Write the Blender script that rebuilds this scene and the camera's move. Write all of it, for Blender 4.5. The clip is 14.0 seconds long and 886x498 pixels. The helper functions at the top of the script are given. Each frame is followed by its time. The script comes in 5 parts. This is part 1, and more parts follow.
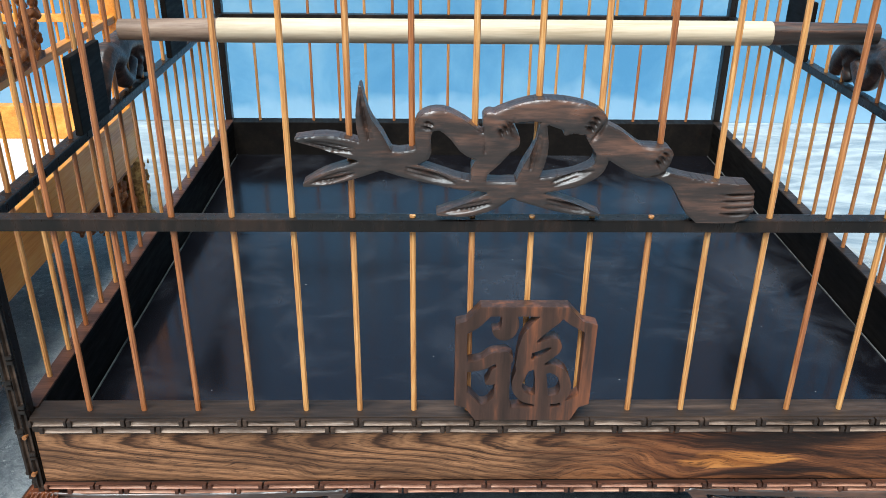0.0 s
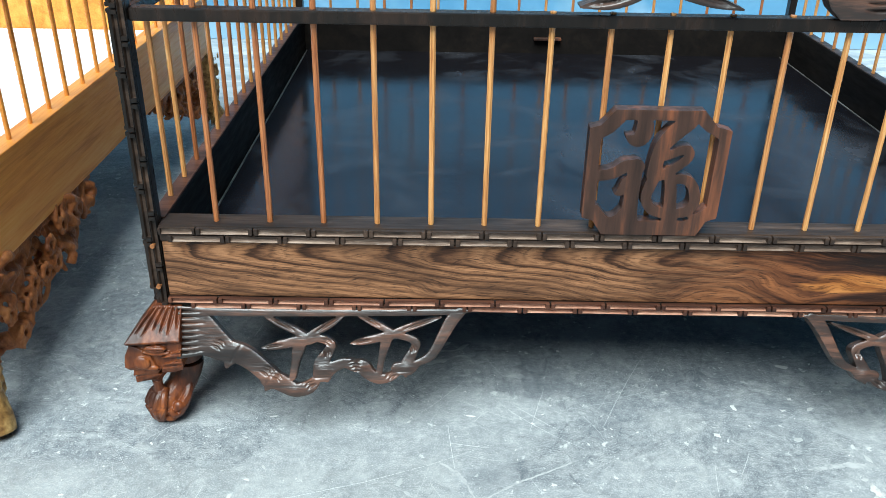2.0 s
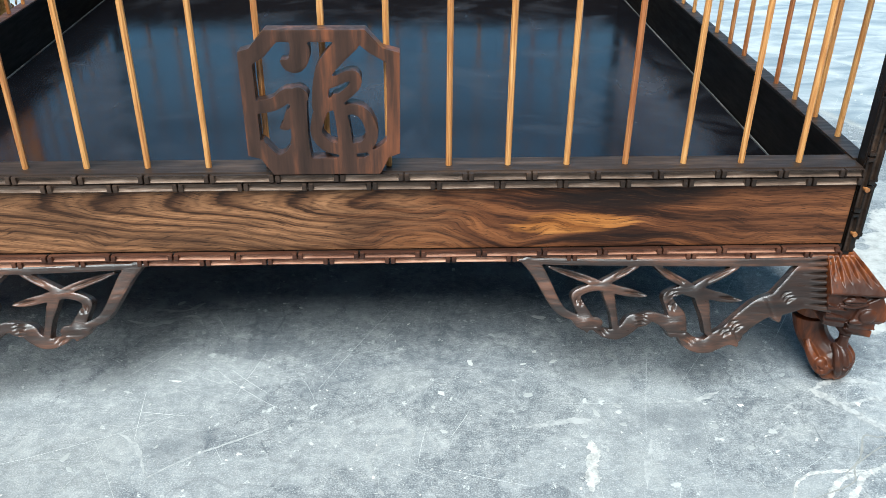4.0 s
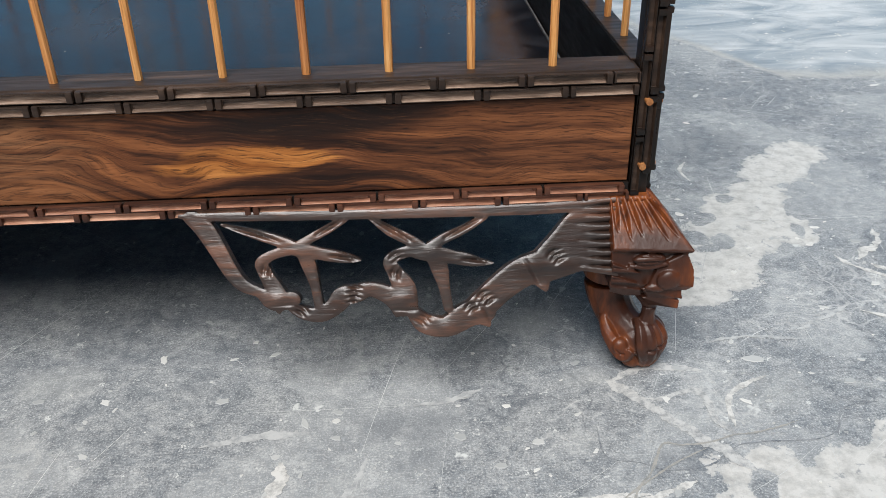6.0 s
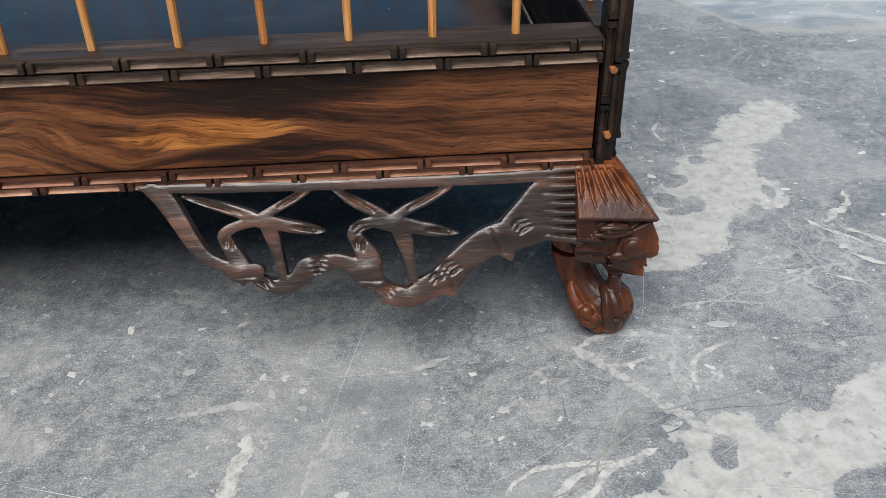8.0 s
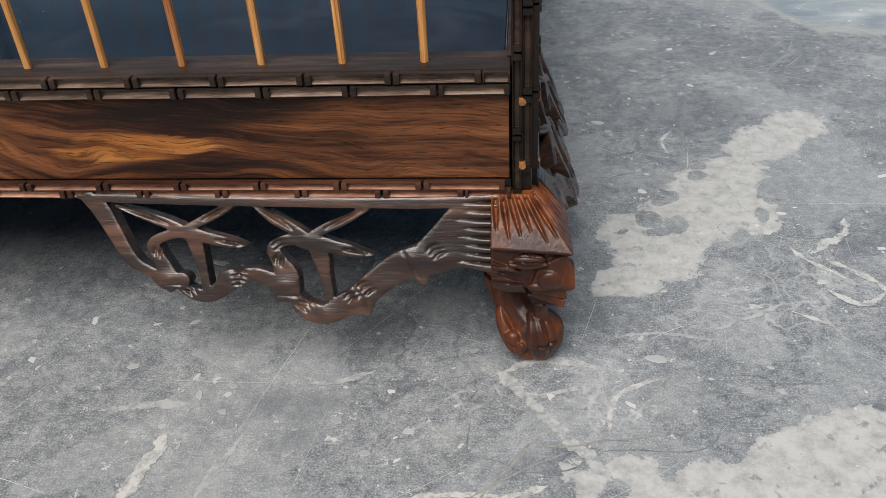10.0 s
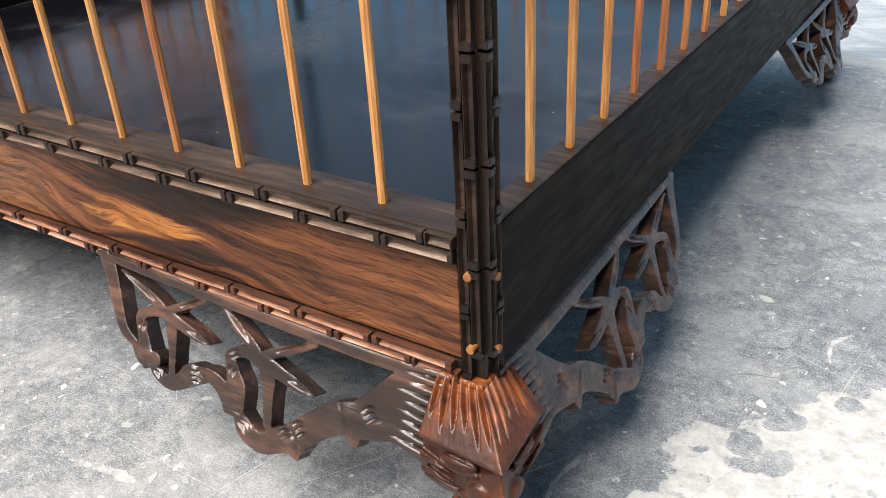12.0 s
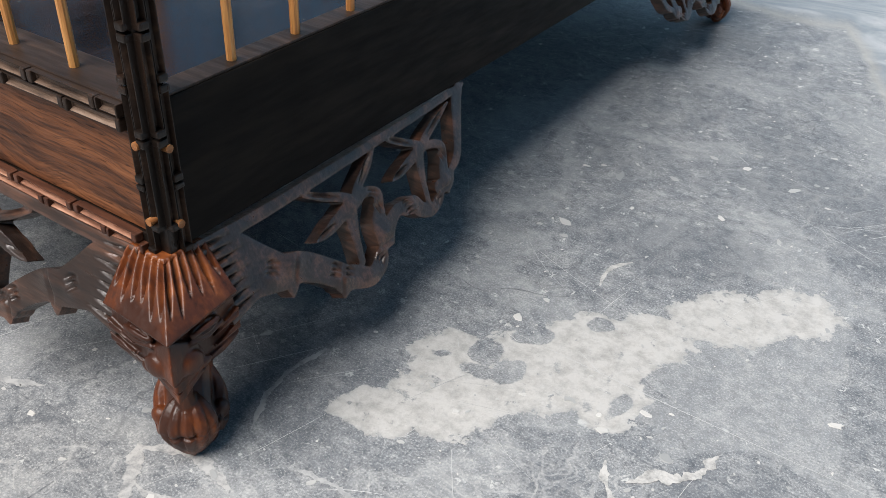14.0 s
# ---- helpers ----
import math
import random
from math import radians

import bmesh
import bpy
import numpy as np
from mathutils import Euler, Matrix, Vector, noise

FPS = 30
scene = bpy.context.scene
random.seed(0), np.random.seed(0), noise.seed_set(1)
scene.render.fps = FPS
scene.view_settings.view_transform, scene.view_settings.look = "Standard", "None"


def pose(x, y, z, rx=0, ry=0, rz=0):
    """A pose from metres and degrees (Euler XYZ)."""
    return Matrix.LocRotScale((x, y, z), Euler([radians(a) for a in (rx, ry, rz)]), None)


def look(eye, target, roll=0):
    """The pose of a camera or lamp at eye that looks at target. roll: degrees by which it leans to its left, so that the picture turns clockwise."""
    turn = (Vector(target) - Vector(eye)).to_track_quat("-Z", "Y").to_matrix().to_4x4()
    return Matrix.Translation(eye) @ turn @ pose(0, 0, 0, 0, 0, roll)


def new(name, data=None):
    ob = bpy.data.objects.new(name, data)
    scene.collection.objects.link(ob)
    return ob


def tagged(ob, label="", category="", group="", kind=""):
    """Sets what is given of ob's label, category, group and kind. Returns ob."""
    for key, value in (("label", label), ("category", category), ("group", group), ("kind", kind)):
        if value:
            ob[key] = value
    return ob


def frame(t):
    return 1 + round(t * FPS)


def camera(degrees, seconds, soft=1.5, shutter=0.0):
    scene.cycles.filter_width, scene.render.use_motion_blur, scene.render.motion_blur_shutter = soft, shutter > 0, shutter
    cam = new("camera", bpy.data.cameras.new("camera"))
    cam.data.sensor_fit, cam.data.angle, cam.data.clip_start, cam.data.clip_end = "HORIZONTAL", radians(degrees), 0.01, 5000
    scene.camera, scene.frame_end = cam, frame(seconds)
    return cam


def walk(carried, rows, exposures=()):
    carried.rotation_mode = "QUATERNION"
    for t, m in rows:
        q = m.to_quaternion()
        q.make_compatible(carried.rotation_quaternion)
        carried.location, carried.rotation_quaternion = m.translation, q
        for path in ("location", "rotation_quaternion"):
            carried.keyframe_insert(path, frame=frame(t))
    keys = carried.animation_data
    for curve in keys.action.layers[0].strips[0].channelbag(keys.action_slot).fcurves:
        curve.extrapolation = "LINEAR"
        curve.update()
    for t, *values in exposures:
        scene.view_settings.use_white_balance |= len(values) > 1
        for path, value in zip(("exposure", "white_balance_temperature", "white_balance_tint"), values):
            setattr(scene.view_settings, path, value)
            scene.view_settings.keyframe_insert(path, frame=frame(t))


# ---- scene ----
cam = camera(54.74, 14.0, soft=0.8)
PATH = [
    (0, -0.03512, -0.25597, 0.27997, -1.183, -25.804, 0.602),
    (0.5, -0.03650, -0.26881, 0.24985, -1.443, -26.961, 0.233),
    (1, -0.04275, -0.27391, 0.24133, -1.777, -27.763, 0.666),
    (1.5, -0.04975, -0.27845, 0.23900, -0.658, -28.014, 0.797),
    (2, -0.07690, -0.28298, 0.22516, -0.322, -27.258, 1.036),
    (2.5, -0.10554, -0.27449, 0.21631, -1.446, -27.015, 1.668),
    (3, -0.09073, -0.27172, 0.21168, -1.916, -26.990, 2.005),
    (3.5, -0.05313, -0.27162, 0.21055, -2.174, -27.926, 1.911),
    (4, 0.02620, -0.25838, 0.20503, -2.638, -29.694, 0.572),
    (4.2, 0.05368, -0.25323, 0.19687, 357.511, -30.160, 0.151),
    (6.3, 0.12187, -0.19078, 0.15162, 356.893, -30.041, -1.277),
    (6.5, 0.12082, -0.18927, 0.15127, -3.180, -30.352, -1.424),
    (7, 0.12109, -0.19004, 0.15466, -3.545, -31.486, -1.578),
    (7.5, 0.12718, -0.19374, 0.15423, -3.709, -32.488, -1.228),
    (8, 0.12781, -0.19306, 0.15704, -3.955, -33.389, -0.984),
    (8.5, 0.12545, -0.19745, 0.15638, -3.973, -34.016, -0.519),
    (9, 0.12310, -0.19364, 0.16276, -4.472, -34.619, -0.448),
    (9.2, 0.12446, -0.19383, 0.16589, -4.519, -34.883, -0.417),
    (11.3, 0.28916, -0.13834, 0.17033, 33.833, -32.549, -8.499),
    (11.5, 0.27589, -0.12805, 0.17073, 34.102, -29.961, -6.876),
    (12, 0.25706, -0.11849, 0.16619, 33.666, -30.140, -3.244),
    (12.5, 0.27603, -0.13901, 0.14323, 33.772, -30.822, 0.308),
    (13, 0.29545, -0.11955, 0.13280, 33.741, -32.395, 1.171),
    (13.5, 0.30553, -0.10274, 0.15156, 33.022, -34.360, 1.043),
    (14, 0.31096, -0.09092, 0.15846, 32.001, -34.753, 2.748),
]
EXPOSURES = [(0, .26, 5700, 0), (0.5, .36, 5500, -4), (2.0, .34, 5600, -4), (2.6, .26, 5850, 0), (4.2, .32, 5800, 0), (6.3, -.24, 6350, 10), (8.0, -.38, 6350, 10), (9.2, -.52, 6400, 10), (11.3, .04, 6700, 12), (12.0, .48, 6700, 12), (12.5, .34, 6550, 12), (13.0, -.02, 6500, 12), (13.5, -.22, 6500, 12), (14.0, -.12, 6500, 12)]
walk(cam, [(t, pose(x, y, z, 0, 0, yaw) @ pose(0, 0, 0, 90 + pitch, 0, 0) @ pose(0, 0, 0, 0, 0, roll)) for t, x, y, z, yaw, pitch, roll in PATH], EXPOSURES)

# ---- light ----
world = bpy.data.worlds.new("sky")
scene.world = world
world.use_nodes = True
wn = world.node_tree
sky = wn.nodes.new("ShaderNodeTexSky")
sky.sky_type, sky.sun_disc, sky.sun_elevation, sky.sun_rotation = "NISHITA", False, radians(60), radians(197)
wn.nodes["Background"].inputs["Strength"].default_value = 0.022
wn.links.new(sky.outputs["Color"], wn.nodes["Background"].inputs["Color"])
sun_data = bpy.data.lights.new("sun", "SUN")
sun_data.energy, sun_data.angle, sun_data.color = 5.7, radians(42), (1.0, 0.97, 0.93)
sun = new("sun", sun_data)
sun.matrix_world = look((-0.50, -1.55, 2.9), (0, 0.1, 0))


# ---- materials ----
def material(name):
    m = bpy.data.materials.new(name)
    m.use_nodes = True
    return m, m.node_tree, m.node_tree.nodes["Principled BSDF"]


def node(t, kind, **settings):
    n = t.nodes.new("ShaderNode" + kind)
    for key, value in settings.items():
        if key.startswith("i_"):
            n.inputs[key[2:].replace("_", " ")].default_value = value
        elif key == "operation":
            n.operation = value
        elif key == "blend":
            n.blend_type = value
        elif key == "data":
            n.data_type = value
    return n


def link(t, a, b):
    t.links.new(a, b)


def place(t, scale=(1, 1, 1), turn=(0, 0, 0), shift=(0, 0, 0), world_space=True):
    c = node(t, "NewGeometry").outputs["Position"] if world_space else node(t, "TexCoord").outputs["Object"]
    mp = node(t, "Mapping")
    mp.inputs["Scale"].default_value, mp.inputs["Rotation"].default_value, mp.inputs["Location"].default_value = scale, turn, shift
    link(t, c, mp.inputs["Vector"])
    return mp.outputs["Vector"]


def noise_tex(t, vector, scale, detail=4.0, rough=0.55, distort=0.0):
    n = node(t, "TexNoise")
    n.inputs["Scale"].default_value, n.inputs["Detail"].default_value = scale, detail
    n.inputs["Roughness"].default_value, n.inputs["Distortion"].default_value = rough, distort
    link(t, vector, n.inputs["Vector"])
    return n.outputs["Fac"]


def ramp(t, value, *stops):
    r = node(t, "ValToRGB")
    while len(r.color_ramp.elements) < len(stops):
        r.color_ramp.elements.new(0.5)
    for e, (at, colour) in zip(r.color_ramp.elements, stops):
        e.position = at
        e.color = (*colour, 1) if isinstance(colour, tuple) else (colour, colour, colour, 1)
    link(t, value, r.inputs["Fac"])
    return r.outputs["Color"]


def mix(t, factor, a, b, blend="MIX"):
    n = node(t, "Mix", data="RGBA")
    n.blend_type = blend
    fa, ca, cb = n.inputs[0], n.inputs[6], n.inputs[7]
    for socket, value in ((fa, factor), (ca, a), (cb, b)):
        if isinstance(value, (int, float)):
            socket.default_value = value if socket == fa else (value, value, value, 1)
        elif isinstance(value, tuple):
            socket.default_value = (*value, 1)
        else:
            link(t, value, socket)
    return n.outputs[2]


def maths(t, op, a, b=0.0, c=None):
    n = node(t, "Math", operation=op)
    for socket, value in zip(n.inputs, (a, b, c)):
        if value is None:
            continue
        if isinstance(value, (int, float)):
            socket.default_value = value
        else:
            link(t, value, socket)
    return n.outputs[0]


def relief(t, shader, height, distance, strength=1.0):
    b = node(t, "Bump")
    b.inputs["Distance"].default_value, b.inputs["Strength"].default_value = distance, strength
    link(t, height, b.inputs["Height"])
    link(t, b.outputs["Normal"], shader.inputs["Normal"])


def wood(name, dark, mid, light, along="x", ring=70.0, stretch=0.12, gloss=0.38, bump=0.0002, patch=None, shine=0.4):
    """Straight-grained wood with streaks along one axis, at two scales."""
    m, t, s = material(name)
    sc = {"x": (stretch, 1, 1), "y": (1, stretch, 1), "z": (1, 1, stretch)}[along]
    v = place(t, sc)
    coarse = noise_tex(t, v, ring, 3, 0.6, 0.6)
    fine = noise_tex(t, v, ring * 7, 4, 0.6)
    both = maths(t, "MULTIPLY_ADD", fine, 0.35, maths(t, "MULTIPLY", coarse, 0.65))
    colour = ramp(t, both, (0.34, dark), (0.5, mid), (0.66, light))
    if patch:
        blot = noise_tex(t, place(t), 45, 3)
        colour = mix(t, ramp(t, blot, (0.48, 0.0), (0.62, 1.0)), colour, patch)
    link(t, colour, s.inputs["Base Color"])
    link(t, ramp(t, fine, (0.3, gloss + 0.14), (0.7, gloss - 0.06)), s.inputs["Roughness"])
    s.inputs["Specular IOR Level"].default_value = shine
    relief(t, s, both, bump)
    return m


def figured_panel():
    """Dark rosewood with flame figure: nested arches, wavy streaks and one orange flame."""
    m, t, s = material("figured_rosewood")
    sep = node(t, "SeparateXYZ")
    link(t, node(t, "NewGeometry").outputs["Position"], sep.inputs[0])
    x, z = sep.outputs["X"], sep.outputs["Z"]
    warp = maths(t, "SUBTRACT", noise_tex(t, place(t, (0.30, 1, 1)), 60, 4, 0.55), 0.5)
    slow = maths(t, "SUBTRACT", noise_tex(t, place(t, (0.55, 1, 1), (0, 0, 0), (0.21, 0, 0)), 34, 2, 0.5), 0.5)
    fibre = noise_tex(t, place(t, (0.05, 1, 1)), 1100, 3, 0.6)

    # nested arches opening along the board on one half
    dz = maths(t, "SUBTRACT", z, 0.0735)
    bow = maths(t, "SQRT", maths(t, "MULTIPLY_ADD", dz, dz, 0.0000050))
    hook = maths(t, "ADD", maths(t, "MULTIPLY", bow, 4.6), maths(t, "MULTIPLY", dz, -3.0))
    phase = maths(t, "MULTIPLY", maths(t, "SUBTRACT", x, hook), 46.0)
    phase = maths(t, "ADD", phase, maths(t, "MULTIPLY", warp, 0.85))
    phase = maths(t, "ADD", phase, maths(t, "MULTIPLY", slow, 2.4))
    phase = maths(t, "ADD", phase, maths(t, "MULTIPLY", maths(t, "SUBTRACT", fibre, 0.5), 0.30))
    arch = ramp(t, maths(t, "FRACT", phase), (0.0, (0.030, 0.015, 0.009)), (0.10, (0.075, 0.033, 0.017)), (0.26, (0.25, 0.116, 0.055)), (0.62, (0.43, 0.208, 0.098)), (0.90, (0.28, 0.128, 0.058)), (1.0, (0.030, 0.015, 0.009)))
    faint = ramp(t, maths(t, "FRACT", maths(t, "MULTIPLY", phase, 3.3)), (0.0, 0.5), (0.3, 0.0), (0.75, 0.0), (1.0, 0.5))
    arch = mix(t, faint, arch, (0.07, 0.030, 0.015))
    lower = node(t, "MapRange")
    lower.inputs["From Min"].default_value, lower.inputs["From Max"].default_value = 0.0715, 0.0640
    lower.inputs["To Max"].default_value = 0.4
    link(t, z, lower.inputs["Value"])
    plain = ramp(t, noise_tex(t, place(t, (0.035, 1, 1), (0, 0, 0), (0.4, 0, 0)), 420, 4, 0.6), (0.36, (0.10, 0.046, 0.023)), (0.52, (0.27, 0.126, 0.060)), (0.66, (0.42, 0.20, 0.096)))
    arch = mix(t, lower.outputs["Result"], arch, plain)
    smoke = ramp(t, noise_tex(t, place(t, (0.28, 1, 1), (0, 0, 0), (0.6, 0, 0)), 75, 3, 0.55), (0.44, 0.0), (0.66, 0.75))
    arch = mix(t, smoke, arch, (0.050, 0.024, 0.014))
    # streaks that wander along the other half
    wander = maths(t, "ADD", z, maths(t, "MULTIPLY", slow, 0.024))
    wander = maths(t, "ADD", wander, maths(t, "MULTIPLY", warp, 0.0050))
    wander = maths(t, "ADD", wander, maths(t, "MULTIPLY", x, 0.075))
    flow = node(t, "CombineXYZ")
    link(t, maths(t, "MULTIPLY", x, 0.05), flow.inputs["X"])
    link(t, wander, flow.inputs["Z"])
    streak = noise_tex(t, flow.outputs[0], 330, 4, 0.55)
    band = noise_tex(t, flow.outputs[0], 150, 3, 0.5)
    both = maths(t, "ADD", maths(t, "MULTIPLY", streak, 0.55), maths(t, "MULTIPLY", band, 0.45))
    curl = ramp(t, both, (0.40, (0.016, 0.008, 0.006)), (0.47, (0.050, 0.019, 0.010)), (0.52, (0.135, 0.048, 0.020)), (0.59, (0.26, 0.096, 0.036)), (0.70, (0.42, 0.165, 0.060)))
    blend = node(t, "MapRange")
    blend.inputs["From Min"].default_value, blend.inputs["From Max"].default_value = -0.01, 0.05
    link(t, maths(t, "ADD", x, maths(t, "MULTIPLY", warp, 0.05)), blend.inputs["Value"])
    colour = mix(t, blend.outputs["Result"], arch, curl)
    # straighter, plainer wood towards the end of the board
    tail = node(t, "MapRange")
    tail.inputs["From Min"].default_value, tail.inputs["From Max"].default_value = 0.115, 0.155
    tail.inputs["To Max"].default_value = 0.72
    link(t, x, tail.inputs["Value"])
    slant = noise_tex(t, place(t, (0.05, 1, 1), (0, radians(14), 0), (0.2, 0, 0)), 520, 4, 0.6)
    colour = mix(t, tail.outputs["Result"], colour, ramp(t, slant, (0.36, (0.050, 0.020, 0.011)), (0.52, (0.165, 0.062, 0.027)), (0.68, (0.30, 0.118, 0.050))))
    # nearly black heart above the flame
    soot = noise_tex(t, flow.outputs[0], 120, 3, 0.6)
    far = maths(t, "DIVIDE", maths(t, "SUBTRACT", x, 0.105), 0.045)
    high = maths(t, "DIVIDE", maths(t, "SUBTRACT", z, 0.0757), 0.0045)
    heart = maths(t, "SUBTRACT", 1.0, maths(t, "ADD", maths(t, "MULTIPLY", far, far), maths(t, "MULTIPLY", high, high)))
    heart = maths(t, "ADD", heart, maths(t, "MULTIPLY", maths(t, "SUBTRACT", soot, 0.5), 2.5))
    colour = mix(t, ramp(t, heart, (0.1, 0.0), (0.7, 0.9)), colour, (0.012, 0.008, 0.007))
    # the flame: a long ragged lens of orange heartwood
    ex = maths(t, "DIVIDE", maths(t, "SUBTRACT", x, 0.084), 0.026)
    arc = maths(t, "MULTIPLY", maths(t, "MULTIPLY", ex, ex), -0.0016)
    ez = maths(t, "DIVIDE", maths(t, "SUBTRACT", maths(t, "SUBTRACT", z, 0.0668), arc), 0.0050)
    lens = maths(t, "SUBTRACT", 1.0, maths(t, "ADD", maths(t, "MULTIPLY", ex, ex), maths(t, "MULTIPLY", ez, ez)))
    lens = maths(t, "ADD", lens, maths(t, "MULTIPLY", maths(t, "SUBTRACT", streak, 0.5), 2.2))
    lens = maths(t, "ADD", lens, maths(t, "MULTIPLY", slow, 1.6))
    colour = mix(t, ramp(t, lens, (0.15, 0.0), (0.5, 0.9)), colour, ramp(t, streak, (0.3, (0.24, 0.075, 0.018)), (0.55, (0.50, 0.19, 0.048)), (0.75, (0.62, 0.27, 0.08))))
    hair = noise_tex(t, flow.outputs[0], 1900, 4, 0.7)
    colour = mix(t, ramp(t, hair, (0.37, 0.75), (0.50, 0.0)), colour, (0.022, 0.010, 0.007))
    colour = mix(t, ramp(t, hair, (0.56, 0.0), (0.74, 0.22)), colour, (0.42, 0.17, 0.065))
    pores = noise_tex(t, place(t, (0.12, 1, 1)), 1300, 2)
    colour = mix(t, ramp(t, pores, (0.30, 0.75), (0.37, 0.0)), colour, (0.014, 0.008, 0.006))
    link(t, colour, s.inputs["Base Color"])
    link(t, ramp(t, pores, (0.3, 0.52), (0.6, 0.33)), s.inputs["Roughness"])
    s.inputs["Specular IOR Level"].default_value = 0.2
    relief(t, s, pores, 0.00015)
    return m


def bamboo():
    m, t, s = material("bamboo")
    v = place(t, (1, 1, 0.05))
    fibre = noise_tex(t, v, 1500, 3, 0.6)
    wide = noise_tex(t, place(t, (1, 1, 0.25)), 60, 2)
    rnd = node(t, "ObjectInfo").outputs["Random"]
    pale = ramp(t, fibre, (0.3, (0.42, 0.15, 0.040)), (0.55, (0.69, 0.325, 0.100)), (0.75, (0.82, 0.49, 0.205)))
    red = ramp(t, fibre, (0.3, (0.24, 0.07, 0.022)), (0.6, (0.46, 0.165, 0.055)), (0.8, (0.60, 0.27, 0.10)))
    mixer = maths(t, "ADD", rnd, maths(t, "MULTIPLY", maths(t, "SUBTRACT", wide, 0.5), 0.8))
    colour = mix(t, ramp(t, mixer, (0.45, 0.0), (0.85, 1.0)), pale, red)
    link(t, colour, s.inputs["Base Color"])
    s.inputs["Roughness"].default_value = 0.36
    relief(t, s, fibre, 0.0002, 0.7)
    return m


def lacquer():
    """Black lacquered board with a dusty, scuffed film."""
    m, t, s = material("black_lacquer")
    dust = noise_tex(t, place(t), 22, 5, 0.62, 0.5)
    fine = noise_tex(t, place(t), 900, 2)
    scuff = noise_tex(t, place(t, (1, 0.06, 1), (0, 0, 0.7)), 240, 2)
    film = maths(t, "MULTIPLY", ramp(t, dust, (0.50, 0.0), (0.74, 0.5)), ramp(t, fine, (0.3, 0.5), (0.7, 1.0)))
    speck = node(t, "TexVoronoi")
    speck.inputs["Scale"].default_value = 110
    link(t, place(t), speck.inputs["Vector"])
    dot = ramp(t, speck.outputs["Distance"], (0.022, 0.75), (0.045, 0.0))
    keep = ramp(t, speck.outputs["Color"], (0.62, 0.0), (0.64, 1.0))
    dots = maths(t, "MULTIPLY", dot, keep)
    colour = mix(t, film, (0.006, 0.0055, 0.007), (0.084, 0.086, 0.098))
    colour = mix(t, dots, colour, (0.42, 0.42, 0.4))
    link(t, colour, s.inputs["Base Color"])
    rough = maths(t, "ADD", ramp(t, dust, (0.44, 0.145), (0.8, 0.34)), maths(t, "MULTIPLY", ramp(t, scuff, (0.6, 0.0), (0.75, 1.0)), 0.06))
    link(t, rough, s.inputs["Roughness"])
    s.inputs["Specular IOR Level"].default_value = 0.44
    s.inputs["Specular Tint"].default_value = (0.96, 0.77, 1.0, 1)
    relief(t, s, dust, 0.0004, 0.10)
    return m


def blob_field(t, x, y, blobs):
    """How deep a place lies inside the union of several ellipses (centre, radii in millimetres, turn): metres, 0 at the rim."""
    best = None
    for cx, cy, rx, ry, turn in blobs:
        dx, dy = maths(t, "SUBTRACT", x, cx * 0.001), maths(t, "SUBTRACT", y, cy * 0.001)
        c, s = math.cos(radians(turn)) * 1000, math.sin(radians(turn)) * 1000
        u = maths(t, "ADD", maths(t, "MULTIPLY", dx, c / rx), maths(t, "MULTIPLY", dy, s / rx))
        v = maths(t, "ADD", maths(t, "MULTIPLY", dx, -s / ry), maths(t, "MULTIPLY", dy, c / ry))
        far = maths(t, "SQRT", maths(t, "ADD", maths(t, "MULTIPLY", u, u), maths(t, "MULTIPLY", v, v)))
        f = maths(t, "MULTIPLY", maths(t, "SUBTRACT", 1.0, far), min(rx, ry) * 0.001)
        best = f if best is None else maths(t, "MAXIMUM", best, f)
    return best


